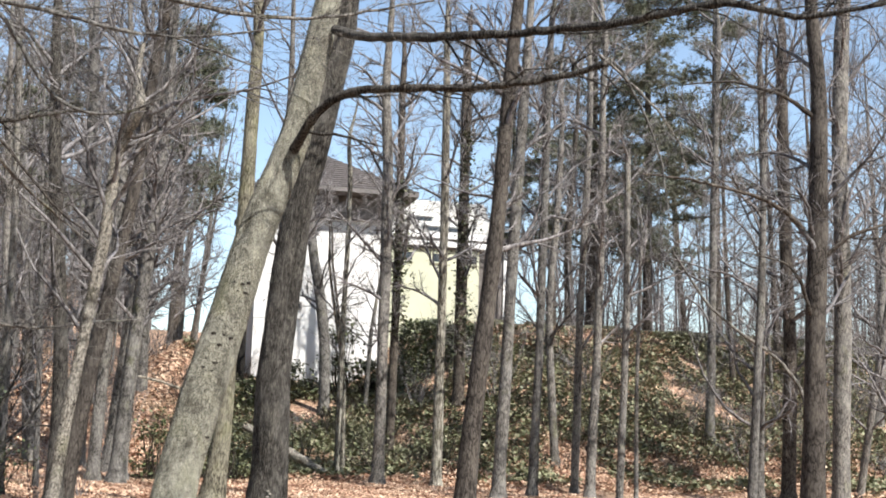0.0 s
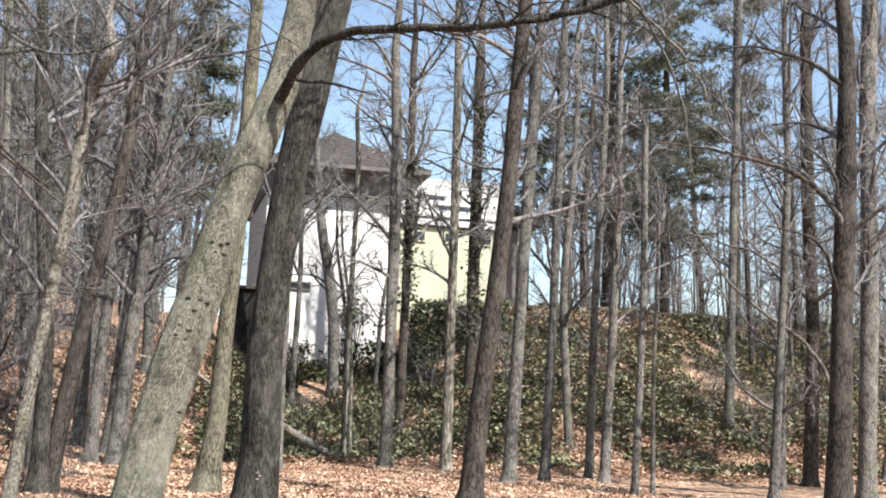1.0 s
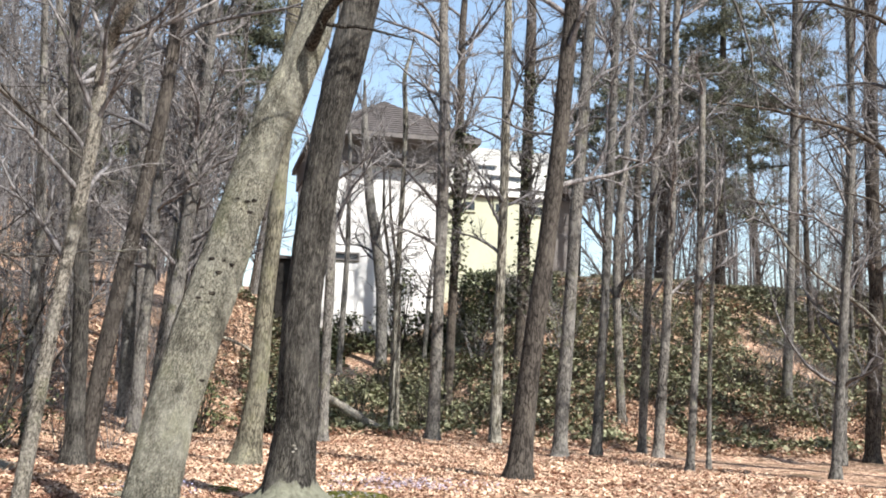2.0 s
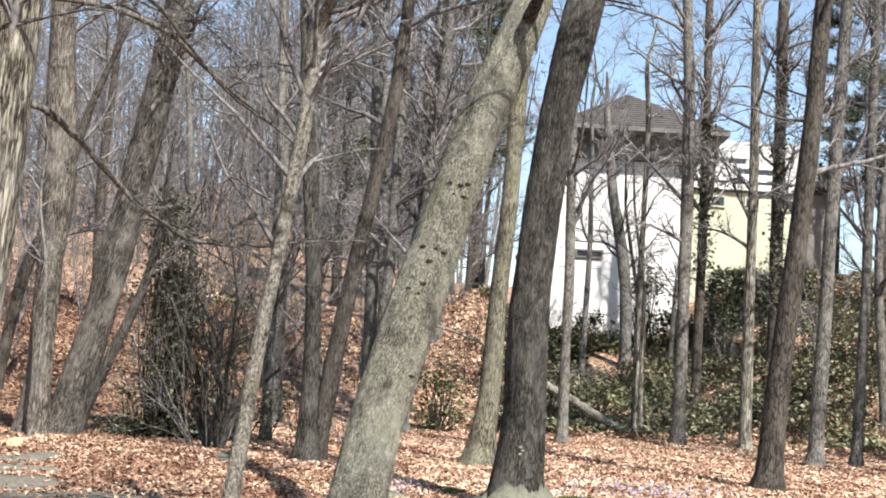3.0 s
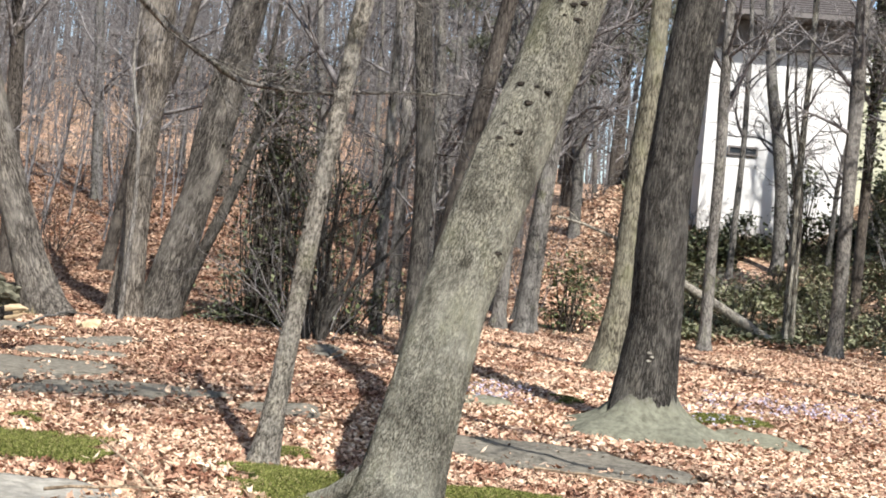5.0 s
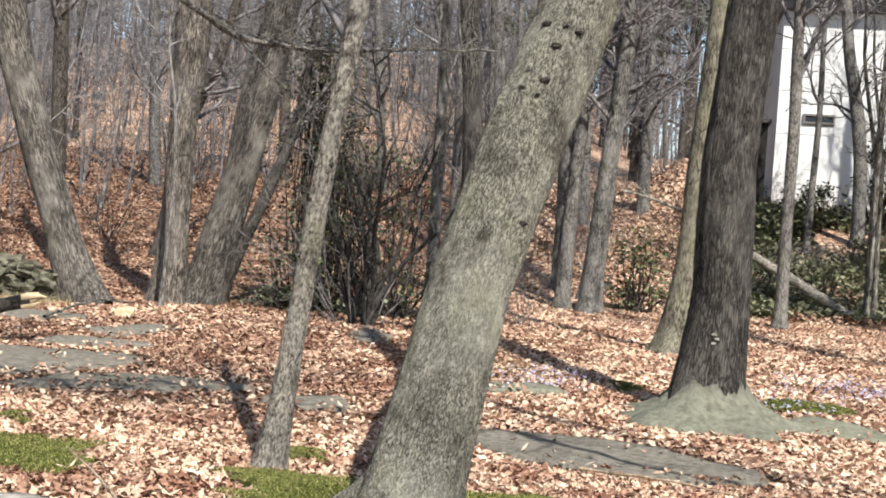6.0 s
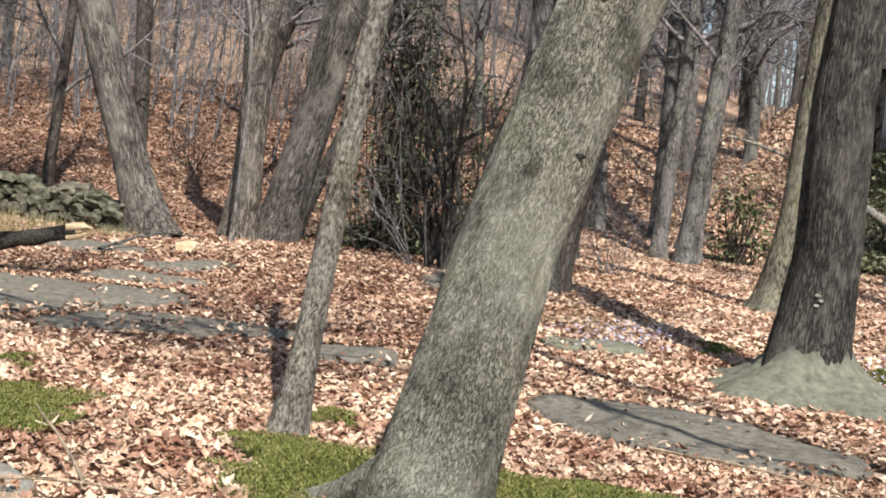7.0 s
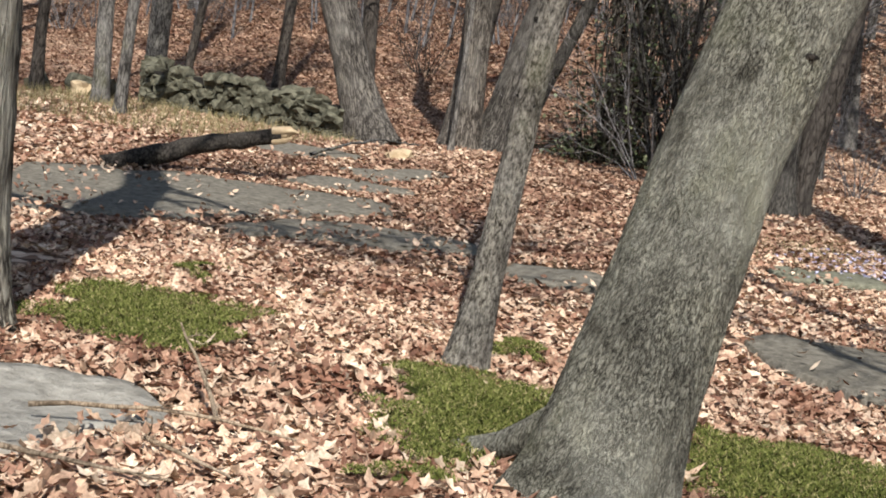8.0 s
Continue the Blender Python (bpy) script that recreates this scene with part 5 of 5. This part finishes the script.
# ---- near ground ----
SLABS = {
    "A": [(-5.9, 17.6), (-6.2, 19.0), (-5.5, 19.6), (-4.6, 20.2), (-3.4, 20.5), (-2.9, 19.9), (-3.5, 19.1), (-3.7, 17.8), (-4.7, 16.9)],
    "B": [(-3.5, 17.9), (-3.3, 19.0), (-2.3, 19.2), (-1.75, 19.4), (-1.5, 18.8), (-2.1, 18.25), (-2.7, 18.1), (-3.1, 17.6)],
    "C": [(-1.45, 18.7), (-1.0, 18.9), (-0.5, 18.55), (-0.42, 18.2), (-0.95, 18.15), (-1.3, 18.2)],
    "D": [(0.45, 17.6), (0.85, 18.0), (1.4, 18.15), (2.5, 17.6), (2.95, 16.95), (2.3, 16.5), (1.5, 16.7), (0.9, 17.1)],
    "E": [(-1.75, 13.55), (-1.5, 13.9), (-1.2, 14.03), (-0.97, 14.0), (-0.78, 13.8), (-0.84, 13.4), (-0.86, 13.02), (-1.5, 12.8)],
    "F": [(-5.0, 22.0), (-4.3, 23.2), (-3.7, 22.8), (-4.1, 21.6)],
    "G": [(0.1, 20.2), (0.6, 20.9), (1.1, 21.0), (1.15, 20.4), (0.5, 19.8)],
    "H": [(3.1, 20.3), (3.5, 20.75), (4.1, 20.2), (4.2, 19.5), (3.4, 19.7)],
    "I": [(-2.1, 24.4), (-1.9, 25.4), (-1.4, 24.4), (-1.4, 22.9)],
    "J": [(-4.9, 20.75), (-4.2, 21.6), (-3.4, 21.4), (-4.0, 20.65)],
    "K": [(-7.0, 23.0), (-6.3, 23.9), (-5.2, 23.6), (-5.6, 22.4)],
}
MOSSES = [[(-0.62, 15.2), (-0.5, 15.55), (-0.2, 15.65), (0.2, 15.5), (0.45, 14.95), (0.3, 14.3), (0.1, 13.95), (-0.1, 14.4), (-0.3, 14.75)],
          [(0.75, 14.9), (0.9, 15.5), (1.3, 15.55), (1.8, 15.4), (1.85, 14.9), (1.3, 14.55)],
          [(-2.2, 14.75), (-2.6, 15.3), (-2.3, 15.75), (-1.6, 15.5), (-1.3, 15.05), (-1.35, 14.55), (-1.75, 14.42)],
          [(-2.6, 16.3), (-2.3, 16.4), (-2.2, 15.95)],
          [(-0.5, 16.35), (-0.2, 16.45), (-0.1, 16.15), (-0.4, 16.05)],
          [(1.5, 21.6), (1.9, 21.7), (1.6, 20.8)],
          [(3.0, 21.4), (4.0, 21.6), (3.9, 20.9), (3.1, 20.8)],
          [(0.0, 13.75), (0.1, 13.95), (0.35, 13.9), (0.3, 13.7)]]


def inside(xs, ys, poly, grow=1.0, wavy=0.0):
    p = np.array(poly)
    if wavy:
        xs, ys = (xs + wavy * (np.sin(7 * ys + 1) + 0.6 * np.sin(17 * ys + 4 * xs) + 0.4 * np.sin(31 * ys + 2)),
                  ys + wavy * (np.sin(6 * xs + 2) + 0.6 * np.sin(15 * xs - 5 * ys) + 0.4 * np.sin(29 * xs)))
    c = p.mean(0)
    p = c + (p - c) * grow
    hit = np.zeros(len(xs), bool)
    for (ax, ay), (bx, by) in zip(p, np.roll(p, -1, 0)):
        cross = ((ay > ys) != (by > ys)) & (xs < (bx - ax) * (ys - ay) / (by - ay + 1e-12) + ax)
        hit ^= cross
    return hit


def patch(name, poly, mat, thick, crown, seed, label, category, kind="", group="", worn=14):
    """A low irregular slab or cushion on the ground, with a broken edge."""
    rng = np.random.default_rng(seed)
    p = np.array(poly)
    per = []
    for a, b in zip(p, np.roll(p, -1, 0)):
        n = max(2, int(np.linalg.norm(b - a) / 0.09))
        for k in range(n):
            per.append(a + (b - a) * k / n)
    per = np.array(per)
    for _ in range(worn):
        per = (np.roll(per, 1, 0) + per * 2 + np.roll(per, -1, 0)) / 4
    c = per.mean(0)
    per = per + rng.normal(0, 0.016, per.shape) + 0.03 * np.sin(per[:, ::-1] * 9 + seed)
    n = len(per)
    rings = []
    for q, h in ((1.03, -0.10), (1.0, thick * 0.5), (0.965, thick), (0.8, thick + crown * 0.4), (0.6, thick + crown * 0.7), (0.35, thick + crown * 0.9), (0.08, thick + crown)):
        r = c + (per - c) * q
        z = ground(r[:, 0], r[:, 1]) + h + (np.array([noise.noise((x * 2.2, y * 2.2, seed)) for x, y in r]) * 0.03 if q < 1 else 0)
        rings.append(np.column_stack([r, z]))
    i = (np.arange(len(rings) - 1)[:, None] * n + np.arange(n)[None]).ravel()
    j = (np.arange(len(rings) - 1)[:, None] * n + (np.arange(n)[None] + 1) % n).ravel()
    s = Soup()
    s.add(np.concatenate(rings), np.stack([i, j, j + n, i + n], -1))
    s.f.append(list(range((len(rings) - 1) * n, len(rings) * n)))
    return tagged(part(name, s, mat), label, category, group, kind)


for k, poly in enumerate(SLABS.values()):
    if k == 4:
        patch("rock_ledge", poly, SLAB_PALE, 0.035, 0.0, k, "pale grey angular rock ledge among fallen leaves", "rock", worn=2)
    else:
        patch("rock_slab", poly, SLAB_SAGE if k in (6, 7) else SLAB, 0.045, 0.02, k, "flat grey bedrock slab level with the leaf litter", "rock", group="bedrock slabs")
for k, poly in enumerate(MOSSES):
    cushion = patch("moss_patch", np.mean(poly, 0) + (np.array(poly) - np.mean(poly, 0)) * 0.9, MOSS_BED, 0.008, 0.03, 40 + k, "bright green moss cushion on the ground", "moss", group="moss patches")
    rng = np.random.default_rng(k)
    p = np.array(poly)
    lo, hi = p.min(0), p.max(0)
    n = int((hi - lo).prod() * 17000)
    xs, ys = rng.uniform(lo[0], hi[0], n), rng.uniform(lo[1], hi[1], n)
    m = inside(xs, ys, poly, 0.86, 0.09) | (inside(xs, ys, poly, 1.14, 0.13) & (rng.random(n) < 0.45))
    xs, ys = xs[m], ys[m]
    n = len(xs)
    c = p.mean(0)
    rise = 0.05 * (1 - np.clip(np.hypot(xs - c[0], ys - c[1]) / (0.5 * np.hypot(*(hi - lo))), 0, 1))
    z = ground(xs, ys) + 0.03 + rise
    a = rng.uniform(0, 6.28, n)
    h = rng.uniform(0.004, 0.02, n)
    w = 0.0045
    b0 = np.stack([xs + w * np.cos(a), ys + w * np.sin(a), z], -1)
    b1 = np.stack([xs - w * np.cos(a), ys - w * np.sin(a), z], -1)
    tip = np.stack([xs + rng.normal(0, 0.014, n), ys + rng.normal(0, 0.014, n), z + h], -1)
    s = Soup()
    s.add(np.stack([b0, b1, tip], 1).reshape(-1, 3), np.arange(3 * n).reshape(n, 3))
    tagged(part("turf", s, MOSS, cushion), "short mossy grass blades", kind="stuff")


def blades(xs, ys, rng, mat, name, label, category, h=(0.06, 0.22), w=0.006):
    n = len(xs)
    z = ground(xs, ys)
    a = rng.uniform(0, 6.28, n)
    b0 = np.stack([xs + w * np.cos(a), ys + w * np.sin(a), z - 0.01], -1)
    b1 = np.stack([xs - w * np.cos(a), ys - w * np.sin(a), z - 0.01], -1)
    tip = np.stack([xs + rng.normal(0, 0.06, n), ys + rng.normal(0, 0.06, n), z + rng.uniform(*h, n)], -1)
    s = Soup()
    s.add(np.stack([b0, b1, tip], 1).reshape(-1, 3), np.arange(3 * n).reshape(n, 3))
    return tagged(part(name, s, mat), label, category, kind="stuff")


rng = np.random.default_rng(77)
n = 6000
blades(rng.uniform(-12.5, -6.6, n), rng.uniform(22.2, 26.0, n), rng, GRASS, "grass", "dry yellow-green grass before the stone wall", "grass")
n = 900
blades(rng.normal(0.3, 0.35, n), rng.normal(21.9, 0.5, n), rng, GRASS, "grass", "thin green grass among fallen leaves", "grass", (0.03, 0.1))

# small blue spring flowers
rng = np.random.default_rng(78)
xs = np.concatenate([rng.normal(4.4, 0.7, 330), rng.normal(0.85, 0.3, 140), rng.normal(3.2, 0.3, 60)])
ys = np.concatenate([rng.normal(22.7, 0.5, 330), rng.normal(21.2, 0.4, 140), rng.normal(20.9, 0.25, 60)])
s = Soup()
for x, y in zip(xs, ys):
    g = float(ground(np.array(x), np.array(y))) + rng.uniform(0.05, 0.11)
    leaves_at(s, np.repeat([[x, y, g]], 5, 0), rng, 0.03, 0.3)
tagged(part("spring_flowers", s, PETAL), "scattered small blue spring flowers in leaf litter", "flowers", kind="stuff")


def rock(name, c, size, mat, seed, parent=None, label="", category="", tilt=0.0):
    """A rough stone: a rounded block with knocked-off corners."""
    rng = np.random.default_rng(seed)
    bm = bmesh.new()
    bmesh.ops.create_icosphere(bm, subdivisions=2, radius=1.0)
    off = rng.uniform(0, 50)
    for v in bm.verts:
        p = v.co
        q = Vector([math.copysign(abs(k) ** 0.55, k) for k in p])
        q *= 0.90 + 0.5 * noise.noise((p.x * 1.5 + off, p.y * 1.5, p.z * 1.5)) + 0.2 * noise.noise((p.x * 4 + off, p.y * 4, p.z * 4))
        v.co = Vector((q.x * size[0] * 0.62, q.y * size[1] * 0.6, q.z * size[2] * 0.62))
    me = bpy.data.meshes.new(name)
    bm.to_mesh(me)
    bm.free()
    me.materials.append(mat)
    ob = new(name, me)
    ob.matrix_basis = pose(*c, rng.uniform(-16, 16), tilt + rng.uniform(-22, 22), rng.uniform(0, 360) if parent is None else rng.uniform(-14, 14))
    if parent is not None:
        ob.parent = parent
    return tagged(ob, label, category) if label else ob


# dry stone wall
wall = thing("stone_wall", "mossy tumbledown dry stone wall at the wood's edge", "wall")
rng = np.random.default_rng(81)
runs = [((-10.6, 26.2), (-7.85, 26.2), 0.66), ((-7.85, 26.2), (-7.05, 26.1), 0.58), ((-10.7, 26.25), (-11.9, 28.0), 0.74)]
k = 0
for a, b, h in runs:
    a, b = np.array(a), np.array(b)
    L = np.linalg.norm(b - a)
    across = np.array([-(b - a)[1], (b - a)[0]]) / L * 0.07
    s = Soup()
    g = float(ground(np.array((a[0] + b[0]) / 2), np.array((a[1] + b[1]) / 2)))
    foot = [(*(a + across), g - 0.2), (*(a - across), g - 0.2), (*(b - across), g - 0.2), (*(b + across), g - 0.2)]
    s.add(foot + [(x, y, g + h * 0.86) for x, y, _ in foot], [(0, 1, 5, 4), (1, 2, 6, 5), (2, 3, 7, 6), (3, 0, 4, 7), (4, 5, 6, 7)])
    # added dark fill: shade between the stones is put into its colour
    part("core", s, PAINTED_DARK, wall, smooth=False)
    for c in range(5):
        q = rng.uniform(-0.1, 0.1)
        while q < L:
            w = rng.uniform(0.11, 0.30)
            p = a + (b - a) * min((q + w / 2) / L, 1)
            z = float(ground(np.array(p[0]), np.array(p[1]))) + 0.05 + c * h / 5
            if c < 4 or rng.random() < 0.7:
                rock("stone", (p[0] + rng.normal(0, 0.03), p[1] + rng.normal(0, 0.03), z), (w, rng.uniform(0.3, 0.42), h / 5 * rng.uniform(0.95, 1.5)), SLAB_PALE if c == 4 and rng.random() < 0.1 else STONE, k + 500, wall)
            k += 1
            q += w * 0.97
for k, (x, y, sx, m) in enumerate([(-11.6, 26.2, 0.5, STONE), (-12.0, 26.5, 0.6, STONE), (-11.9, 26.0, 0.35, HEART), (-12.6, 26.8, 0.45, STONE), (-13.0, 26.2, 0.4, STONE)]):
    rock("boulder", (x, y, float(ground(np.array(x), np.array(y))) + 0.12), (sx, sx * 0.8, sx * 0.7), m, 700 + k, None, "weathered tumbled stone beside the wall", "stone")
rock("stone", (-5.02, 23.85, 0.02), (0.34, 0.24, 0.18), HEART, 720, None, "tan sunlit stone on leaf litter", "stone")

# fallen log with a pale broken end; its shade is in the bark's black
log = thing("fallen_log", "dark barked fallen log toned black for shade, pale broken end", "log")
limb(log, [(-5.95, 19.5, -0.2), (-5.6, 19.78, -0.06), (-5.27, 20.05, 0.1), (-4.92, 20.3, 0.2), (-4.62, 20.49, 0.29)], 0.105, 0.075, BARK_BLACK, 0, 91, "trunk")
for k in range(7):
    r = random.Random(k)
    dx, dz = r.uniform(-0.06, 0.06), r.uniform(-0.06, 0.06)
    s = Soup()
    s.tube([(-4.68, 20.46 + dx, 0.27 + dz), (-4.56, 20.51 + dx, 0.295 + dz), (-4.5 + r.uniform(-0.06, 0.06), 20.54 + dx * 0.7, 0.31 + dz * 0.8)], [0.045, 0.036, 0.01], 5)
    part("splinter", s, HEART, log, "pale broken wood")
stick = thing("stick", "thin bent fallen branch near the log", "stick")
limb(stick, [(-5.4, 22.4, 0.0), (-5.6, 23.6, 0.1), (-5.7, 24.6, 0.16), (-5.6, 25.6, 0.1)], 0.022, 0.01, BARK_GREY, 2, 92, "stem")
for k, pts in enumerate([[(-1.05, 13.34, -0.28), (-0.8, 13.56, -0.26), (-0.5, 13.68, -0.27), (-0.2, 13.74, -0.29)], [(-0.56, 13.78, -0.31), (-0.72, 13.92, -0.24), (-0.9, 14.1, -0.17), (-1.12, 14.28, -0.12)],
                         [(-0.95, 12.9, -0.29), (-0.49, 12.99, -0.28), (-0.26, 13.11, -0.3)], [(-0.57, 13.37, -0.29), (-0.4, 13.36, -0.28), (-0.17, 13.3, -0.31)], [(1.5, 16.5, -0.28), (2.2, 16.3, -0.27), (2.7, 15.9, -0.3)]]):
    stick = thing("stick", "thin fallen twig lying on leaf litter", "stick", "fallen twigs")
    limb(stick, pts, 0.011, 0.004, BARK_TAN, 2, 93 + k, "stem", 0.2)

# ---- leaf litter ----


def leaf_shape():
    """A lobed oak leaf, folded along its rib."""
    half = [(-0.5, 0.02), (-0.2, 0.2), (-0.07, 0.1), (0.14, 0.25), (0.28, 0.1), (0.5, 0.0)]
    v = [(x, y, 0.35 * y) for x, y in half] + [(x, -y, 0.35 * y) for x, y in half[:-1]] + [(0.0, 0.0, -0.02)]
    order = list(range(6)) + list(range(10, 5, -1))
    return np.array(v), [(11, order[(k + 1) % 11], order[k]) for k in range(11)]


def leaf_points(xs, ys, rng, v0, size, lift):
    n = len(xs)
    zs = ground(xs, ys)
    a, tx, ty = rng.uniform(0, 6.28, n), rng.normal(0, 0.42, n), rng.normal(0, 0.42, n)
    sz = rng.uniform(*size, n)
    curl = rng.uniform(-0.8, 2.4, n)
    bow = rng.uniform(-0.7, 1.3, n)
    p = np.repeat(v0[None], n, 0)
    p[:, :, 2] = p[:, :, 2] * curl[:, None] + bow[:, None] * p[:, :, 0] ** 2
    p = p * sz[:, None, None]
    x, y, z = p[:, :, 0], p[:, :, 1] * rng.uniform(0.8, 1.35, n)[:, None], p[:, :, 2]
    x, z = x * np.cos(tx)[:, None] + z * np.sin(tx)[:, None], -x * np.sin(tx)[:, None] + z * np.cos(tx)[:, None]
    y, z = y * np.cos(ty)[:, None] - z * np.sin(ty)[:, None], y * np.sin(ty)[:, None] + z * np.cos(ty)[:, None]
    X = x * np.cos(a)[:, None] - y * np.sin(a)[:, None] + xs[:, None]
    Y = x * np.sin(a)[:, None] + y * np.cos(a)[:, None] + ys[:, None]
    Z = z + zs[:, None] + rng.uniform(0.01, lift, n)[:, None]
    return np.stack([X, Y, Z], -1)


SIMPLE = (np.array([(-0.5, 0, 0), (-0.1, -0.24, 0.09), (0.25, -0.2, 0.07), (0.52, 0, 0), (0.22, 0.22, 0.08), (-0.12, 0.2, 0.08)]), [(0, 1, 5), (1, 4, 5), (1, 2, 4), (2, 3, 4)])
COARSE = (np.array([(-0.5, 0, 0), (0, -0.27, 0.1), (0.5, 0, 0), (0, 0.27, 0.1)]), [(0, 1, 2), (0, 2, 3)])


def bare(xs, ys, rng, keep_on=0.022):
    """Where leaves lie: thin on rock and moss, and in drifts elsewhere."""
    ok = np.ones(len(xs), bool)
    for poly in list(SLABS.values()):
        drift = np.sin(xs * 2.1 + 0.7 * ys) + np.sin(ys * 3.3 - xs * 1.4) + np.sin(xs * 5.1 + ys * 4.3) * 0.6
        ok &= ~(inside(xs, ys, poly, 1.0, 0.03) & (rng.random(len(xs)) > keep_on * np.where(drift > 0.75, 4.5, 0.5)))
    for poly in MOSSES:
        ok &= ~(inside(xs, ys, poly, 0.9, 0.07) & (rng.random(len(xs)) > 0.14))
        ok &= ~(inside(xs, ys, poly, 1.0, 0.07) & (rng.random(len(xs)) > 0.4))
    ok &= ~inside(xs, ys, SLABS["E"], 0.98)
    ok &= np.hypot((xs - 2.48) / 0.95, (ys - 19.85) / 0.8) > 0.72
    return ok


def scatter(soup, n, x0, x1, y0, y1, rng, shape, size, lift):
    xs, ys = rng.uniform(x0, x1, n), rng.uniform(y0, y1, n)
    m = bare(xs, ys, rng)
    xs, ys = xs[m], ys[m]
    v0, f0 = shape
    p = leaf_points(xs, ys, rng, v0, size, lift)
    for poly in SLABS.values():
        p[inside(xs, ys, poly, 1.02), :, 2] += 0.055
    f = np.asarray(f0)[None] + (np.arange(len(xs)) * len(v0))[:, None, None]
    soup.add(p.reshape(-1, 3), f.reshape(-1, 3))


rng = np.random.default_rng(9)
soup = Soup()
scatter(soup, 30000, -3.0, 3.4, 12.2, 16.6, rng, leaf_shape(), (0.04, 0.098), 0.038)
scatter(soup, 76000, -6.5, 6.0, 15.8, 22.5, rng, SIMPLE, (0.035, 0.085), 0.032)
scatter(soup, 130000, -13, 14, 22, 40, rng, COARSE, (0.05, 0.11), 0.036)
scatter(soup, 9000, -13, -6.2, 16.5, 24, rng, SIMPLE, (0.06, 0.13), 0.05)
scatter(soup, 16000, -4, 7, 39.5, 58, rng, COARSE, (0.10, 0.22), 0.05)
scatter(soup, 22000, 5, 31, 38.5, 44, rng, COARSE, (0.08, 0.17), 0.2)
scatter(soup, 9000, 14, 24, 51.5, 54.6, rng, COARSE, (0.08, 0.17), 0.3)
tagged(part("leaf_litter", soup, LITTER, smooth=False), "dry tan and copper oak leaves covering the ground", "leaf litter", kind="stuff")
soup = Soup()
scatter(soup, 60000, -16, -3, 28, 38, rng, COARSE, (0.06, 0.12), 0.05)
scatter(soup, 90000, -28, -3, 37, 58, rng, COARSE, (0.08, 0.16), 0.05)
scatter(soup, 26000, -26, -11.5, 23, 38, rng, COARSE, (0.06, 0.13), 0.05)
# red-brown leaves on the rock steps below the twin trees, darkened for twig shade
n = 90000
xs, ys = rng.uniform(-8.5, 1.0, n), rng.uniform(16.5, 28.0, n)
shade_share = 1.25 * np.exp(-((xs + 3.4) / 2.6) ** 2 - ((ys - 21.5) / 3.4) ** 2) + 0.5 * np.array([noise.noise((x * 0.9, y * 0.7, 5.0)) for x, y in zip(xs, ys)])
m = (rng.random(n) < shade_share) & bare(xs, ys, rng)
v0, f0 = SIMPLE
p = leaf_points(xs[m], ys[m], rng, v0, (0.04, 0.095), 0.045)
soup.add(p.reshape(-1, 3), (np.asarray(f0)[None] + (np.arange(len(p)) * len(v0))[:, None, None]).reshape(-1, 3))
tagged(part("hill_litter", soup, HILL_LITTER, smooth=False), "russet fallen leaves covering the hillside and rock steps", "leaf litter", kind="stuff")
litter = thing("fallen_leaves", "single dry oak leaves lying nearest the path", "leaves")
v0, f0 = leaf_shape()
kinds = []
for k in range(10):
    s = Soup()
    z = np.zeros(1)
    q = leaf_points(z, z, rng, v0, (0.09, 0.14), 0.02)[0] - np.array([0, 0, float(ground(z, z)[0])])
    s.add(q, f0)
    kinds.append(s.mesh("leaf", False))
    kinds[-1].materials.append(LITTER_ONE)
xs, ys = rng.uniform(-1.4, 1.2, 420), rng.uniform(12.6, 15.2, 420)
m = bare(xs, ys, rng)
for k, (x, y) in enumerate(list(zip(xs[m], ys[m]))[:300]):
    ob = new("leaf", kinds[k % 10])
    ob.parent = litter
    ob.matrix_basis = pose(x, y, float(ground(np.array(x), np.array(y))) + 0.03, rng.uniform(-20, 20), rng.uniform(-20, 20), rng.uniform(0, 360))
